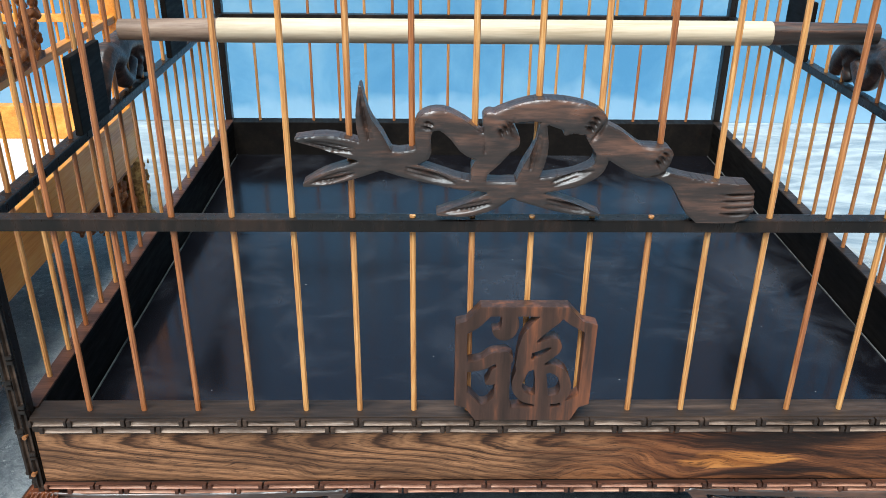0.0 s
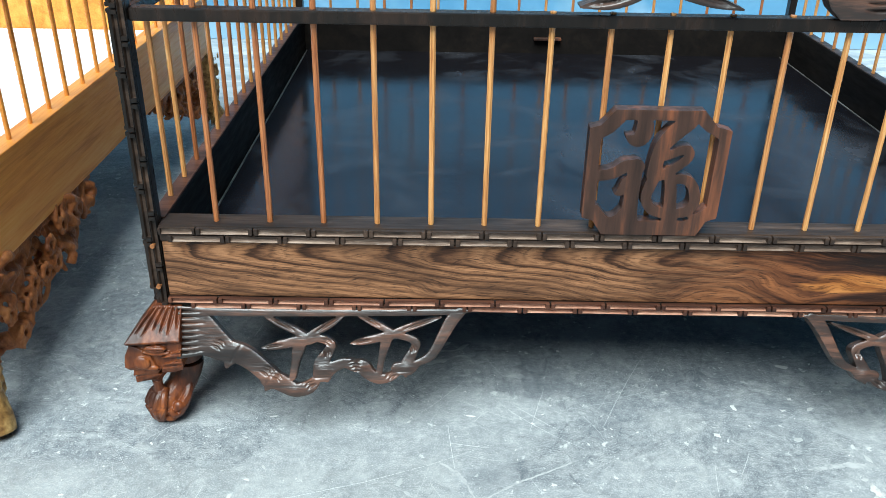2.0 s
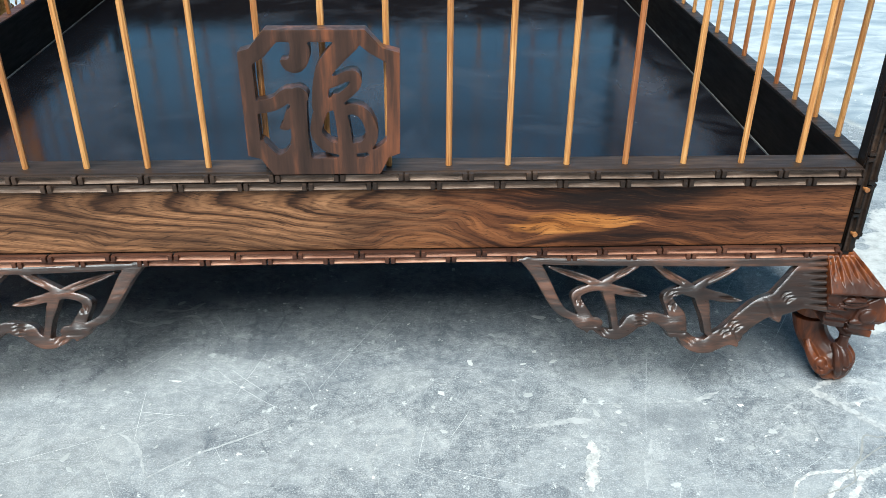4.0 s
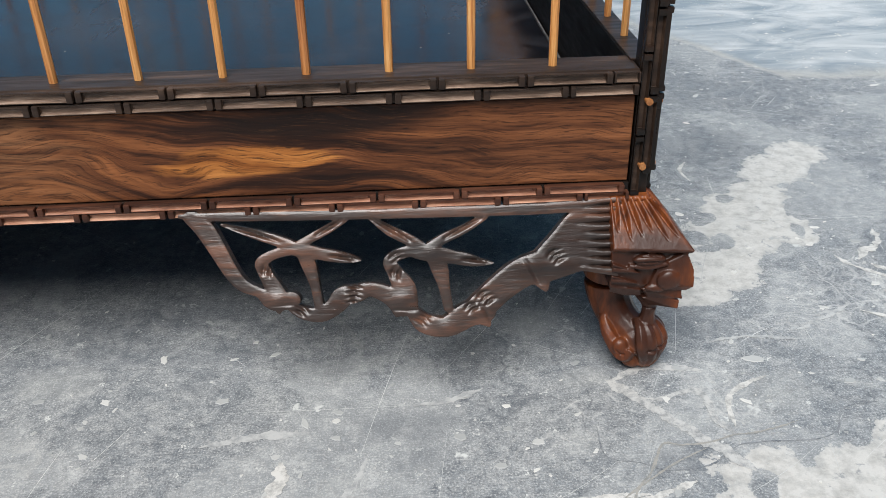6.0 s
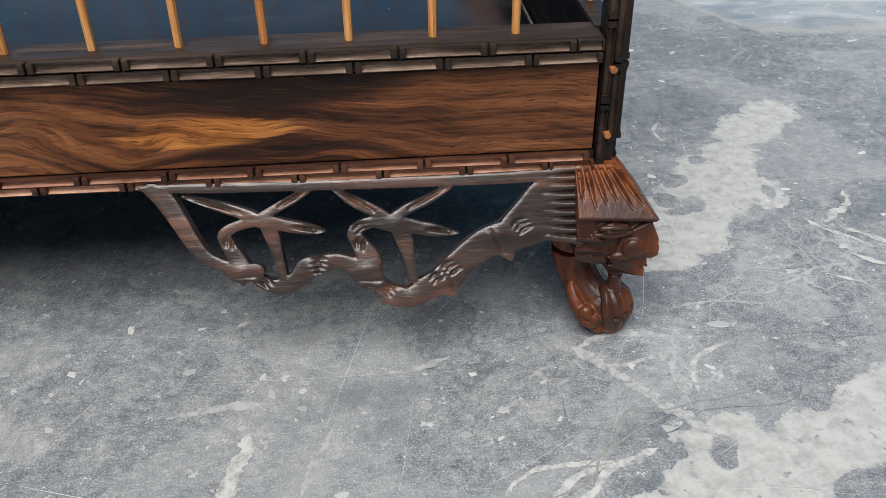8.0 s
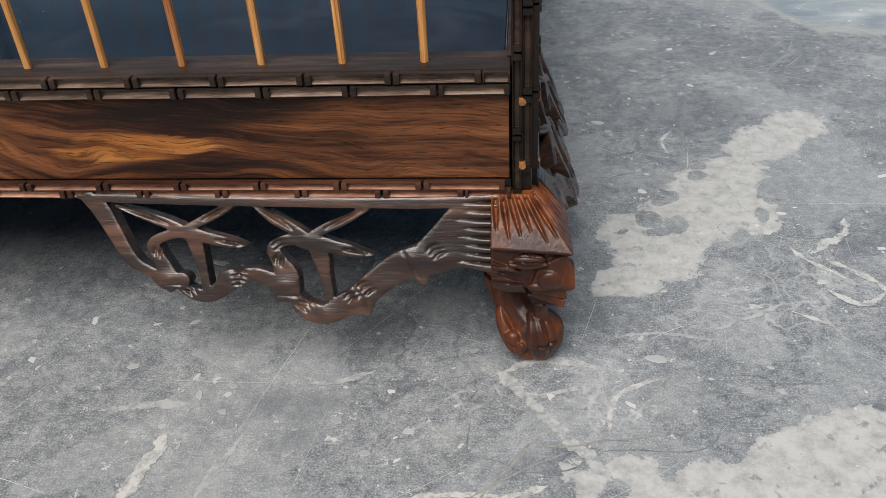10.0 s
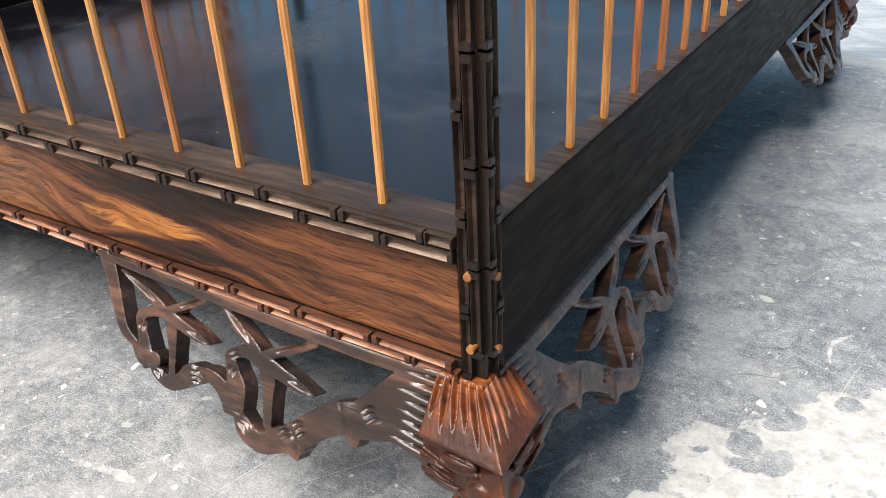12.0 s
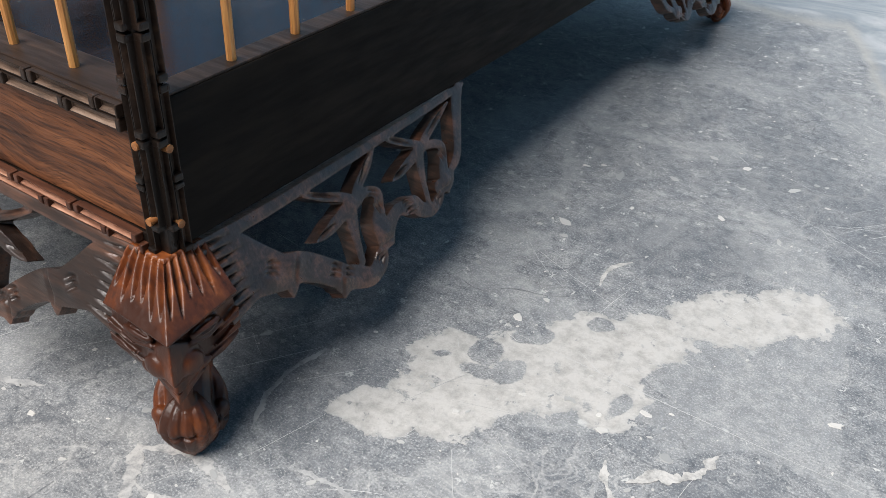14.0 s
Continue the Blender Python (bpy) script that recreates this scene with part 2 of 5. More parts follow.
def stone():
    """Worn grey stone: mottled, scratched, flecked and veined with white, with a limewashed strip by the wall."""
    m, t, s = material("grey_stone")
    sep = node(t, "SeparateXYZ")
    link(t, node(t, "NewGeometry").outputs["Position"], sep.inputs[0])
    x, y = sep.outputs["X"], sep.outputs["Y"]
    big = noise_tex(t, place(t), 17, 6, 0.62, 0.3)
    mid = noise_tex(t, place(t), 105, 9, 0.74, 0.2)
    fine = noise_tex(t, place(t), 900, 4, 0.75)
    grain = noise_tex(t, place(t), 330, 6, 0.8)
    grey = ramp(t, big, (0.32, (0.19, 0.205, 0.22)), (0.5, (0.25, 0.265, 0.275)), (0.68, (0.33, 0.34, 0.34)))
    grey = mix(t, 0.65, grey, ramp(t, mid, (0.30, (0.075, 0.085, 0.10)), (0.46, (0.20, 0.215, 0.23)), (0.56, (0.30, 0.31, 0.315)), (0.72, (0.52, 0.525, 0.52))))
    grey = mix(t, ramp(t, grain, (0.36, 0.6), (0.5, 0.0)), grey, (0.075, 0.085, 0.10))
    grey = mix(t, ramp(t, grain, (0.54, 0.0), (0.7, 0.6)), grey, (0.56, 0.57, 0.56))
    dusty = noise_tex(t, place(t), 1700, 2, 0.7)
    grey = mix(t, ramp(t, dusty, (0.36, 0.5), (0.47, 0.0)), grey, (0.085, 0.093, 0.105))
    grey = mix(t, ramp(t, dusty, (0.55, 0.0), (0.65, 0.5)), grey, (0.60, 0.605, 0.595))
    # fine scuffs crossing each other
    for turn, shift in ((0.5, 1.0), (1.25, 5.0), (-0.5, 9.0), (2.2, 3.0)):
        scuff = noise_tex(t, place(t, (0.13, 1, 1), (0, 0, turn), (shift, 0, 0)), 680, 5, 0.75)
        where = ramp(t, noise_tex(t, place(t, (1, 1, 1), (0, 0, 0), (shift, 2, 0)), 28, 4, 0.6), (0.42, 0.25), (0.60, 1.0))
        grey = mix(t, maths(t, "MULTIPLY", ramp(t, scuff, (0.58, 0.0), (0.68, 0.34)), where), grey, (0.54, 0.545, 0.535))
        grey = mix(t, maths(t, "MULTIPLY", ramp(t, scuff, (0.33, 0.30), (0.42, 0.0)), where), grey, (0.11, 0.12, 0.135))
    # white flecks of three sizes
    for scale, size, share in ((38, 0.16, 0.80), (95, 0.17, 0.72), (210, 0.22, 0.7)):
        vo = node(t, "TexVoronoi")
        vo.inputs["Scale"].default_value = scale
        wob = node(t, "Mix", data="VECTOR")
        wob.inputs[0].default_value = 0.006
        link(t, place(t), wob.inputs[4])
        nz = node(t, "TexNoise")
        nz.inputs["Scale"].default_value = scale * 4
        link(t, place(t), nz.inputs["Vector"])
        link(t, nz.outputs["Color"], wob.inputs[5])
        link(t, wob.outputs[1], vo.inputs["Vector"])
        dot = ramp(t, vo.outputs["Distance"], (size * 0.6, 1.0), (size, 0.0))
        keep = ramp(t, vo.outputs["Color"], (share, 0.0), (share + 0.05, 0.8))
        grey = mix(t, maths(t, "MULTIPLY", dot, keep), grey, (0.62, 0.63, 0.61))
    # dark hairline cracks and pale veins
    bent = node(t, "Mix", data="VECTOR")
    bent.inputs[0].default_value = 0.05
    link(t, place(t), bent.inputs[4])
    bn = node(t, "TexNoise")
    bn.inputs["Scale"].default_value, bn.inputs["Detail"].default_value = 30, 6
    link(t, place(t), bn.inputs["Vector"])
    link(t, bn.outputs["Color"], bent.inputs[5])
    for scale, width, tint, gate_at, strength in ((17, 0.014, (0.06, 0.068, 0.085), 0.52, 0.40), (11, 0.012, (0.48, 0.475, 0.45), 0.57, 0.30), (29, 0.016, (0.46, 0.47, 0.46), 0.57, 0.28), (23, 0.008, (0.05, 0.056, 0.07), 0.54, 0.35)):
        ve = node(t, "TexVoronoi")
        ve.feature = "DISTANCE_TO_EDGE"
        ve.inputs["Scale"].default_value = scale
        link(t, bent.outputs[1], ve.inputs["Vector"])
        gate = ramp(t, noise_tex(t, place(t, (1, 1, 1), (0, 0, 0), (scale, 0, 0)), 16, 3), (gate_at, 0.0), (gate_at + 0.07, strength))
        grey = mix(t, maths(t, "MULTIPLY", ramp(t, ve.outputs["Distance"], (width * 0.3, 1.0), (width, 0.0)), gate), grey, tint)
    # tonal patches with clear borders
    tone = noise_tex(t, place(t, (1, 1, 1), (0, 0, 0), (3, 9, 0)), 15, 6, 0.55, 0.8)
    grey = mix(t, ramp(t, tone, (0.535, 0.0), (0.556, 0.26)), grey, (0.46, 0.47, 0.465))
    grey = mix(t, ramp(t, tone, (0.40, 0.26), (0.45, 0.0)), grey, (0.10, 0.112, 0.13))
    # soft pale and dark blotches, and a paler slab with a straight border
    slab = maths(t, "MINIMUM", maths(t, "SUBTRACT", -0.0665, x), maths(t, "SUBTRACT", -0.0125, maths(t, "ADD", y, maths(t, "MULTIPLY", big, 0.03))))
    ragged = maths(t, "SUBTRACT", noise_tex(t, place(t), 90, 6, 0.62), 0.5)
    pale_at = maths(t, "ADD", maths(t, "MAXIMUM", blob_field(t, x, y, PALE), slab), maths(t, "MULTIPLY", ragged, 0.010))
    grey = mix(t, ramp(t, maths(t, "MULTIPLY", pale_at, 100.0), (0.0, 0.0), (0.12, 0.16), (0.7, 0.30)), grey, (0.42, 0.425, 0.41))
    dark_at = maths(t, "ADD", blob_field(t, x, y, DARK), maths(t, "MULTIPLY", ragged, 0.016))
    grey = mix(t, ramp(t, maths(t, "MULTIPLY", dark_at, 100.0), (0.0, 0.0), (0.5, 0.3)), grey, (0.085, 0.097, 0.115))
    # white calcite spreads with clear borders and islands of stone
    crisp = maths(t, "SUBTRACT", noise_tex(t, place(t), 130, 9, 0.66, 0.3), 0.5)
    spread = maths(t, "ADD", blob_field(t, x, y, SPREADS), maths(t, "MULTIPLY", crisp, 0.015))
    isle = maths(t, "ADD", blob_field(t, x, y, ISLES), maths(t, "MULTIPLY", ragged, 0.008))
    field = maths(t, "MULTIPLY", maths(t, "SUBTRACT", spread, maths(t, "MAXIMUM", isle, 0.0)), 100.0)
    land = ramp(t, maths(t, "MULTIPLY", isle, 100.0), (0.0, 1.0), (0.05, 0.08))
    spill = maths(t, "MULTIPLY", ramp(t, field, (0.0, 0.0), (0.05, 0.75), (0.25, 0.97)), land)
    crumbs = ramp(t, noise_tex(t, place(t, (1, 1, 1), (0, 0, 0), (0.3, 0.1, 0)), 210, 7, 0.6, 0.3), (0.34, 0.25), (0.40, 1.0))
    spill = maths(t, "MULTIPLY", spill, crumbs)
    calcite = mix(t, ramp(t, noise_tex(t, place(t), 170, 7, 0.75), (0.30, 0.0), (0.56, 1.0)), (0.32, 0.315, 0.30), (0.54, 0.53, 0.505))
    grey = mix(t, spill, grey, calcite)
    web_at = blob_field(t, x, y, WEBS)
    for scale, width, strength in ((34, 0.026, 0.30), (80, 0.060, 0.24), (150, 0.10, 0.18)):
        vw = node(t, "TexVoronoi")
        vw.feature = "DISTANCE_TO_EDGE"
        vw.inputs["Scale"].default_value = scale
        link(t, bent.outputs[1], vw.inputs["Vector"])
        patchy = maths(t, "SUBTRACT", noise_tex(t, place(t, (1, 1, 1), (0, 0, 0), (scale, 1, 0)), 70, 5), 0.5)
        zone = ramp(t, maths(t, "MULTIPLY", maths(t, "ADD", web_at, maths(t, "MULTIPLY", patchy, 0.060)), 100.0), (0.1, 0.0), (0.8, strength))
        grey = mix(t, maths(t, "MULTIPLY", ramp(t, vw.outputs["Distance"], (width * 0.35, 1.0), (width, 0.0)), zone), grey, (0.60, 0.595, 0.575))
    # limewash near the wall
    edge = node(t, "MapRange")
    edge.inputs["From Min"].default_value, edge.inputs["From Max"].default_value = 0.25, 0.33
    edge.inputs["To Min"].default_value, edge.inputs["To Max"].default_value = 0.40, 0.225
    link(t, x, edge.inputs["Value"])
    over = maths(t, "SUBTRACT", y, edge.outputs["Result"])
    over = maths(t, "ADD", over, maths(t, "MULTIPLY", maths(t, "SUBTRACT", big, 0.5), 0.05))
    streaky = noise_tex(t, place(t, (0.45, 1, 1)), 34, 5, 0.6, 1.2)
    wash = ramp(t, streaky, (0.36, (0.22, 0.26, 0.29)), (0.5, (0.34, 0.37, 0.39)), (0.64, (0.49, 0.505, 0.51)))
    grey = mix(t, ramp(t, maths(t, "MULTIPLY", over, 10.0), (0.0, 0.0), (0.30, 0.95)), grey, wash)
    sandy = maths(t, "MULTIPLY", over, 34.0)
    grey = mix(t, ramp(t, sandy, (0.0, 0.0), (0.3, 0.4), (0.8, 0.0)), grey, (0.52, 0.49, 0.43))
    link(t, grey, s.inputs["Base Color"])
    link(t, ramp(t, mid, (0.3, 0.52), (0.7, 0.72)), s.inputs["Roughness"])
    s.inputs["Specular IOR Level"].default_value = 0.3
    relief(t, s, maths(t, "ADD", mid, maths(t, "MULTIPLY", fine, 0.4)), 0.0006, 0.5)
    return m


def blue_paint():
    m, t, s = material("blue_wall_paint")
    sep = node(t, "SeparateXYZ")
    link(t, node(t, "NewGeometry").outputs["Position"], sep.inputs[0])
    z = sep.outputs["Z"]
    big = noise_tex(t, place(t), 9, 5, 0.6, 0.5)
    mid = noise_tex(t, place(t), 55, 5, 0.6)
    blue = ramp(t, big, (0.35, (0.10, 0.27, 0.46)), (0.55, (0.15, 0.335, 0.52)), (0.7, (0.23, 0.41, 0.56)))
    low = maths(t, "ADD", maths(t, "MULTIPLY", z, -7.0), maths(t, "MULTIPLY", noise_tex(t, place(t), 14, 3, 0.5), 0.8))
    blue = mix(t, ramp(t, low, (0.12, 0.0), (0.24, 0.45), (0.5, 0.6)), blue, (0.42, 0.57, 0.68))
    flake = ramp(t, noise_tex(t, place(t), 30, 6, 0.7, 0.6), (0.71, 0.0), (0.73, 0.7))
    blue = mix(t, flake, blue, (0.74, 0.78, 0.80))
    link(t, blue, s.inputs["Base Color"])
    s.inputs["Roughness"].default_value = 0.6
    relief(t, s, maths(t, "ADD", mid, flake), 0.001, 0.6)
    return m


SPREADS = [
    (218.1, 33.8, 14, 8.5, 20), (228.2, 46.4, 17, 14, 40), (220, 59.9, 11, 13, 0), (240.7, 69, 19, 17, 45), (254.5, 83.8, 18, 21, 30), (263.6, 70.3, 9, 12, 0), (262.5, 101.2, 13, 11, 40), (278.9, 124.1, 20, 13, 45), (293.7, 137.9, 14, 12, 30),
    (213, -59, 19, 14, 5), (234, -51, 17, 12, 15), (254, -39, 17, 12, 25), (272, -40, 20, 20, 0), (197, -63, 11, 9, 0), (209, -46, 9, 7, 40), (184, -66, 11, 4, 10), (199, -47, 6, 4, -30),
]
ISLES = [
    (218.1, 60.8, 3.6, 2.2, 30), (227.4, 68.3, 5, 6, 0), (228.6, 60.4, 6, 2.6, 10), (236.1, 65.8, 4, 6, 0), (234.5, 81.7, 6, 4, 40), (218.5, 74.8, 7, 2.6, 15), (248.3, 98.4, 4.5, 3.4, 40), (266.5, 70.4, 2.4, 5, 0), (278.2, 89.1, 14, 8, 40),
    (206, -51, 3.6, 6.0, -25), (184, -57, 6, 4, -30), (237, -66, 10, 7.5, 0), (171, -58, 6, 3, 20),
]
PALE = [(170, -8, 9, 5, 10), (193, -29, 9, 4, 5), (22, 2, 14, 9, 0), (166, -33, 8, 5, 0), (222.8, -17.9, 13, 9, 20), (201.5, 122.9, 10, 7, 30), (222.3, 104, 8, 5, 20), (104, -50, 8, 10, 0), (160, 20, 10, 8, 20), (150, -62, 14, 8, 20)]
DARK = [(-52, -33, 16, 9, 20), (122, -36, 10, 7, 0), (-38, 22, 18, 9, 0), (190, -42, 20, 7, 5), (255, 150, 30, 20, 30), (262, 37, 13, 9, 10), (120, -24, 22, 8, 0), (-150, 30, 24, 14, 0)]
WEBS = [(265.2, 26.4, 34, 24, 30), (206.6, -16.7, 16, 16, 0), (163.9, -27.1, 20, 9, 30), (235.1, 12.8, 16, 10, 0)]
M_PANEL = figured_panel()
M_EBONY = wood("dark_ebony", (0.006, 0.0045, 0.004), (0.013, 0.009, 0.007), (0.034, 0.019, 0.013), "z", 60, 0.2, 0.28, 0.0002, None, 0.3)
# M_RAIL and M_RAIL_PALE: lit copies of the rail woods, for the joints' dishes
M_RAIL = wood("rail_rosewood_lit", (0.045, 0.029, 0.021), (0.17, 0.112, 0.080), (0.40, 0.29, 0.22), "x", 240, 0.14, 0.36, 0.0008, None, 0.4)
M_RAIL_PALE = wood("red_rosewood_lit", (0.09, 0.036, 0.022), (0.33, 0.155, 0.096), (0.58, 0.34, 0.23), "x", 240, 0.14, 0.36, 0.0008, None, 0.4)
M_RAIL_CORE = wood("rail_core", (0.014, 0.009, 0.007), (0.038, 0.023, 0.016), (0.10, 0.060, 0.040), "x", 90, 0.12, 0.40, 0.0003, None, 0.3)
M_RAIL_RED = wood("lower_rail_rosewood", (0.022, 0.009, 0.006), (0.075, 0.029, 0.017), (0.17, 0.070, 0.040), "x", 90, 0.12, 0.36, 0.0004, None, 0.3)
M_BRACKET = wood("carved_rosewood", (0.011, 0.007, 0.006), (0.038, 0.021, 0.015), (0.155, 0.072, 0.045), "x", 130, 0.12, 0.33, 0.0004, None, 0.75)
M_FOOT = wood("reddish_carved_wood", (0.024, 0.007, 0.003), (0.135, 0.034, 0.009), (0.29, 0.086, 0.022), "z", 110, 0.25, 0.36, 0.0003, (0.044, 0.015, 0.008), 0.42)
M_PLAQUE = wood("plaque_rosewood", (0.018, 0.009, 0.006), (0.062, 0.029, 0.019), (0.27, 0.088, 0.036), "z", 62, 0.1, 0.36, 0.0003)
M_BLACK = wood("blackened_wood", (0.007, 0.006, 0.0055), (0.011, 0.009, 0.008), (0.018, 0.014, 0.011), "y", 60, 0.15, 0.5, 0.0001, None, 0.06)
M_LACQUER = lacquer()
M_BAMBOO = bamboo()
M_WORN = wood("worn_edge", (0.02, 0.018, 0.016), (0.09, 0.085, 0.08), (0.22, 0.21, 0.20), "y", 90, 0.3, 0.5)
M_PEG = wood("bamboo_peg", (0.18, 0.07, 0.025), (0.32, 0.125, 0.04), (0.44, 0.20, 0.07), "y", 500, 0.3, 0.5)
M_PERCH = wood("pale_stick", (0.48, 0.35, 0.22), (0.66, 0.51, 0.35), (0.76, 0.63, 0.46), "x", 160, 0.05, 0.5)
M_PERCH_END = wood("smoked_stick", (0.16, 0.10, 0.07), (0.28, 0.18, 0.125), (0.42, 0.29, 0.21), "x", 160, 0.08, 0.5)
M_GOLDWOOD = wood("honey_wood", (0.58, 0.185, 0.024), (0.80, 0.305, 0.046), (0.88, 0.40, 0.085), "y", 110, 0.06, 0.36)
M_ROOT = wood("rust_brown_carving", (0.13, 0.034, 0.008), (0.33, 0.105, 0.026), (0.50, 0.19, 0.055), "z", 120, 0.6, 0.5, 0.0008)
M_GILT, gt, gs = material("worn_gilt")
gv = noise_tex(gt, place(gt), 260, 4)
link(gt, ramp(gt, gv, (0.30, (0.12, 0.05, 0.014)), (0.5, (0.34, 0.185, 0.055)), (0.7, (0.60, 0.38, 0.14))), gs.inputs["Base Color"])
gs.inputs["Metallic"].default_value, gs.inputs["Roughness"].default_value = 0.35, 0.45
relief(gt, gs, gv, 0.0008)
M_PAPER, pt, ps = material("white_paper")
link(pt, ramp(pt, noise_tex(pt, place(pt), 40, 3), (0.3, 0.78), (0.7, 0.86)), ps.inputs["Base Color"])
M_FLOOR = stone()
M_WALL = blue_paint()


# ---- mesh helpers ----
def mesh_of(bm, name, mat, smooth=False):
    me = bpy.data.meshes.new(name)
    bm.normal_update()
    bm.to_mesh(me)
    bm.free()
    me.materials.append(mat)
    if smooth:
        me.polygons.foreach_set("use_smooth", [True] * len(me.polygons))
        me.set_sharp_from_angle(angle=radians(38))
    return me


def part(name, bm, mat, parent, label="", smooth=False, m=None):
    ob = new(name, bm if isinstance(bm, bpy.types.Mesh) else mesh_of(bm, name, mat, smooth))
    ob.parent = parent
    if m is not None:
        ob.matrix_basis = m
    return tagged(ob, label)


def thing(name, label, category, group="", at=(0, 0, 0)):
    ob = new(name)
    ob.empty_display_size = 0.02
    ob.location = at
    return tagged(ob, label, category, group)


def box(bm, x0, x1, y0, y1, z0, z1, bevel=0.0):
    made = bmesh.ops.create_cube(bm, size=1, matrix=Matrix.LocRotScale(((x0 + x1) / 2, (y0 + y1) / 2, (z0 + z1) / 2), None, (abs(x1 - x0), abs(y1 - y0), abs(z1 - z0))))
    if bevel:
        edges = list({e for v in made["verts"] for e in v.link_edges})
        bmesh.ops.bevel(bm, geom=edges, offset=bevel, segments=2, profile=0.6, affect="EDGES")
    return bm


def boxes(*rows, bevel=0.0):
    bm = bmesh.new()
    for r in rows:
        box(bm, *r, bevel=bevel)
    return bm


def spline(points, steps=6):
    """A smooth run through points of any width (Catmull-Rom)."""
    p = [np.array(q, float) for q in points]
    p = [2 * p[0] - p[1], *p, 2 * p[-1] - p[-2]]
    out = []
    for a, b, c, d in zip(p, p[1:], p[2:], p[3:]):
        for k in range(steps):
            s = k / steps
            out.append(0.5 * (2 * b + (c - a) * s + (2 * a - 5 * b + 4 * c - d) * s * s + (3 * b - a - 3 * c + d) * s**3))
    return [*out, p[-2]]


def rod(bm, a, b, r0, r1, around=10, bulge=0.0):
    """A round bar from a to b."""
    a, b = Vector(a), Vector(b)
    q = (b - a).to_track_quat("Z", "Y")
    rings = []
    for s in (0, 0.5, 1):
        r = r0 + (r1 - r0) * s + (bulge if s == 0.5 else 0)
        rings.append([bm.verts.new(a.lerp(b, s) + q @ Vector((r * math.cos(2 * math.pi * k / around), r * math.sin(2 * math.pi * k / around), 0))) for k in range(around)])
    for p, w in zip(rings, rings[1:]):
        for k in range(around):
            bm.faces.new((p[k], p[(k + 1) % around], w[(k + 1) % around], w[k]))
    bm.faces.new(rings[0][::-1])
    bm.faces.new(rings[-1])
    return bm


def ball(bm, centre, radii, turn=(0, 0, 0), detail=2):
    m = Matrix.LocRotScale(centre, Euler([radians(a) for a in turn]), radii)
    bmesh.ops.create_icosphere(bm, subdivisions=detail, radius=1, matrix=m)
    return bm


def tube(bm, points, around=10, steps=4):
    """A round limb through points of x, y, z, radius."""
    run = spline(points, steps)
    rings = []
    for n, p in enumerate(run):
        d = Vector((run[min(n + 1, len(run) - 1)] - run[max(n - 1, 0)])[:3])
        q = d.to_track_quat("Z", "Y")
        rings.append([bm.verts.new(Vector(p[:3]) + q @ Vector((p[3] * math.cos(2 * math.pi * k / around), p[3] * math.sin(2 * math.pi * k / around), 0))) for k in range(around)])
    for a, b in zip(rings, rings[1:]):
        for k in range(around):
            bm.faces.new((a[k], a[(k + 1) % around], b[(k + 1) % around], b[k]))
    bm.faces.new(rings[0][::-1])
    bm.faces.new(rings[-1])
    return bm


def fused(bm, name, mat, voxel, rounds=2):
    """The pieces of a bmesh melted into one carved skin."""
    me = mesh_of(bm, name + "_pieces", mat)
    ob = bpy.data.objects.new(name + "_pieces", me)
    scene.collection.objects.link(ob)
    mod = ob.modifiers.new("melt", "REMESH")
    mod.mode, mod.voxel_size, mod.use_smooth_shade = "VOXEL", voxel, True
    soft = ob.modifiers.new("soften", "SMOOTH")
    soft.factor, soft.iterations = 0.4, rounds
    dg = bpy.context.evaluated_depsgraph_get()
    done = bpy.data.meshes.new_from_object(ob.evaluated_get(dg))
    bpy.data.objects.remove(ob)
    done.name = name
    if not done.materials:
        done.materials.append(mat)
    done.polygons.foreach_set("use_smooth", [True] * len(done.polygons))
    return done


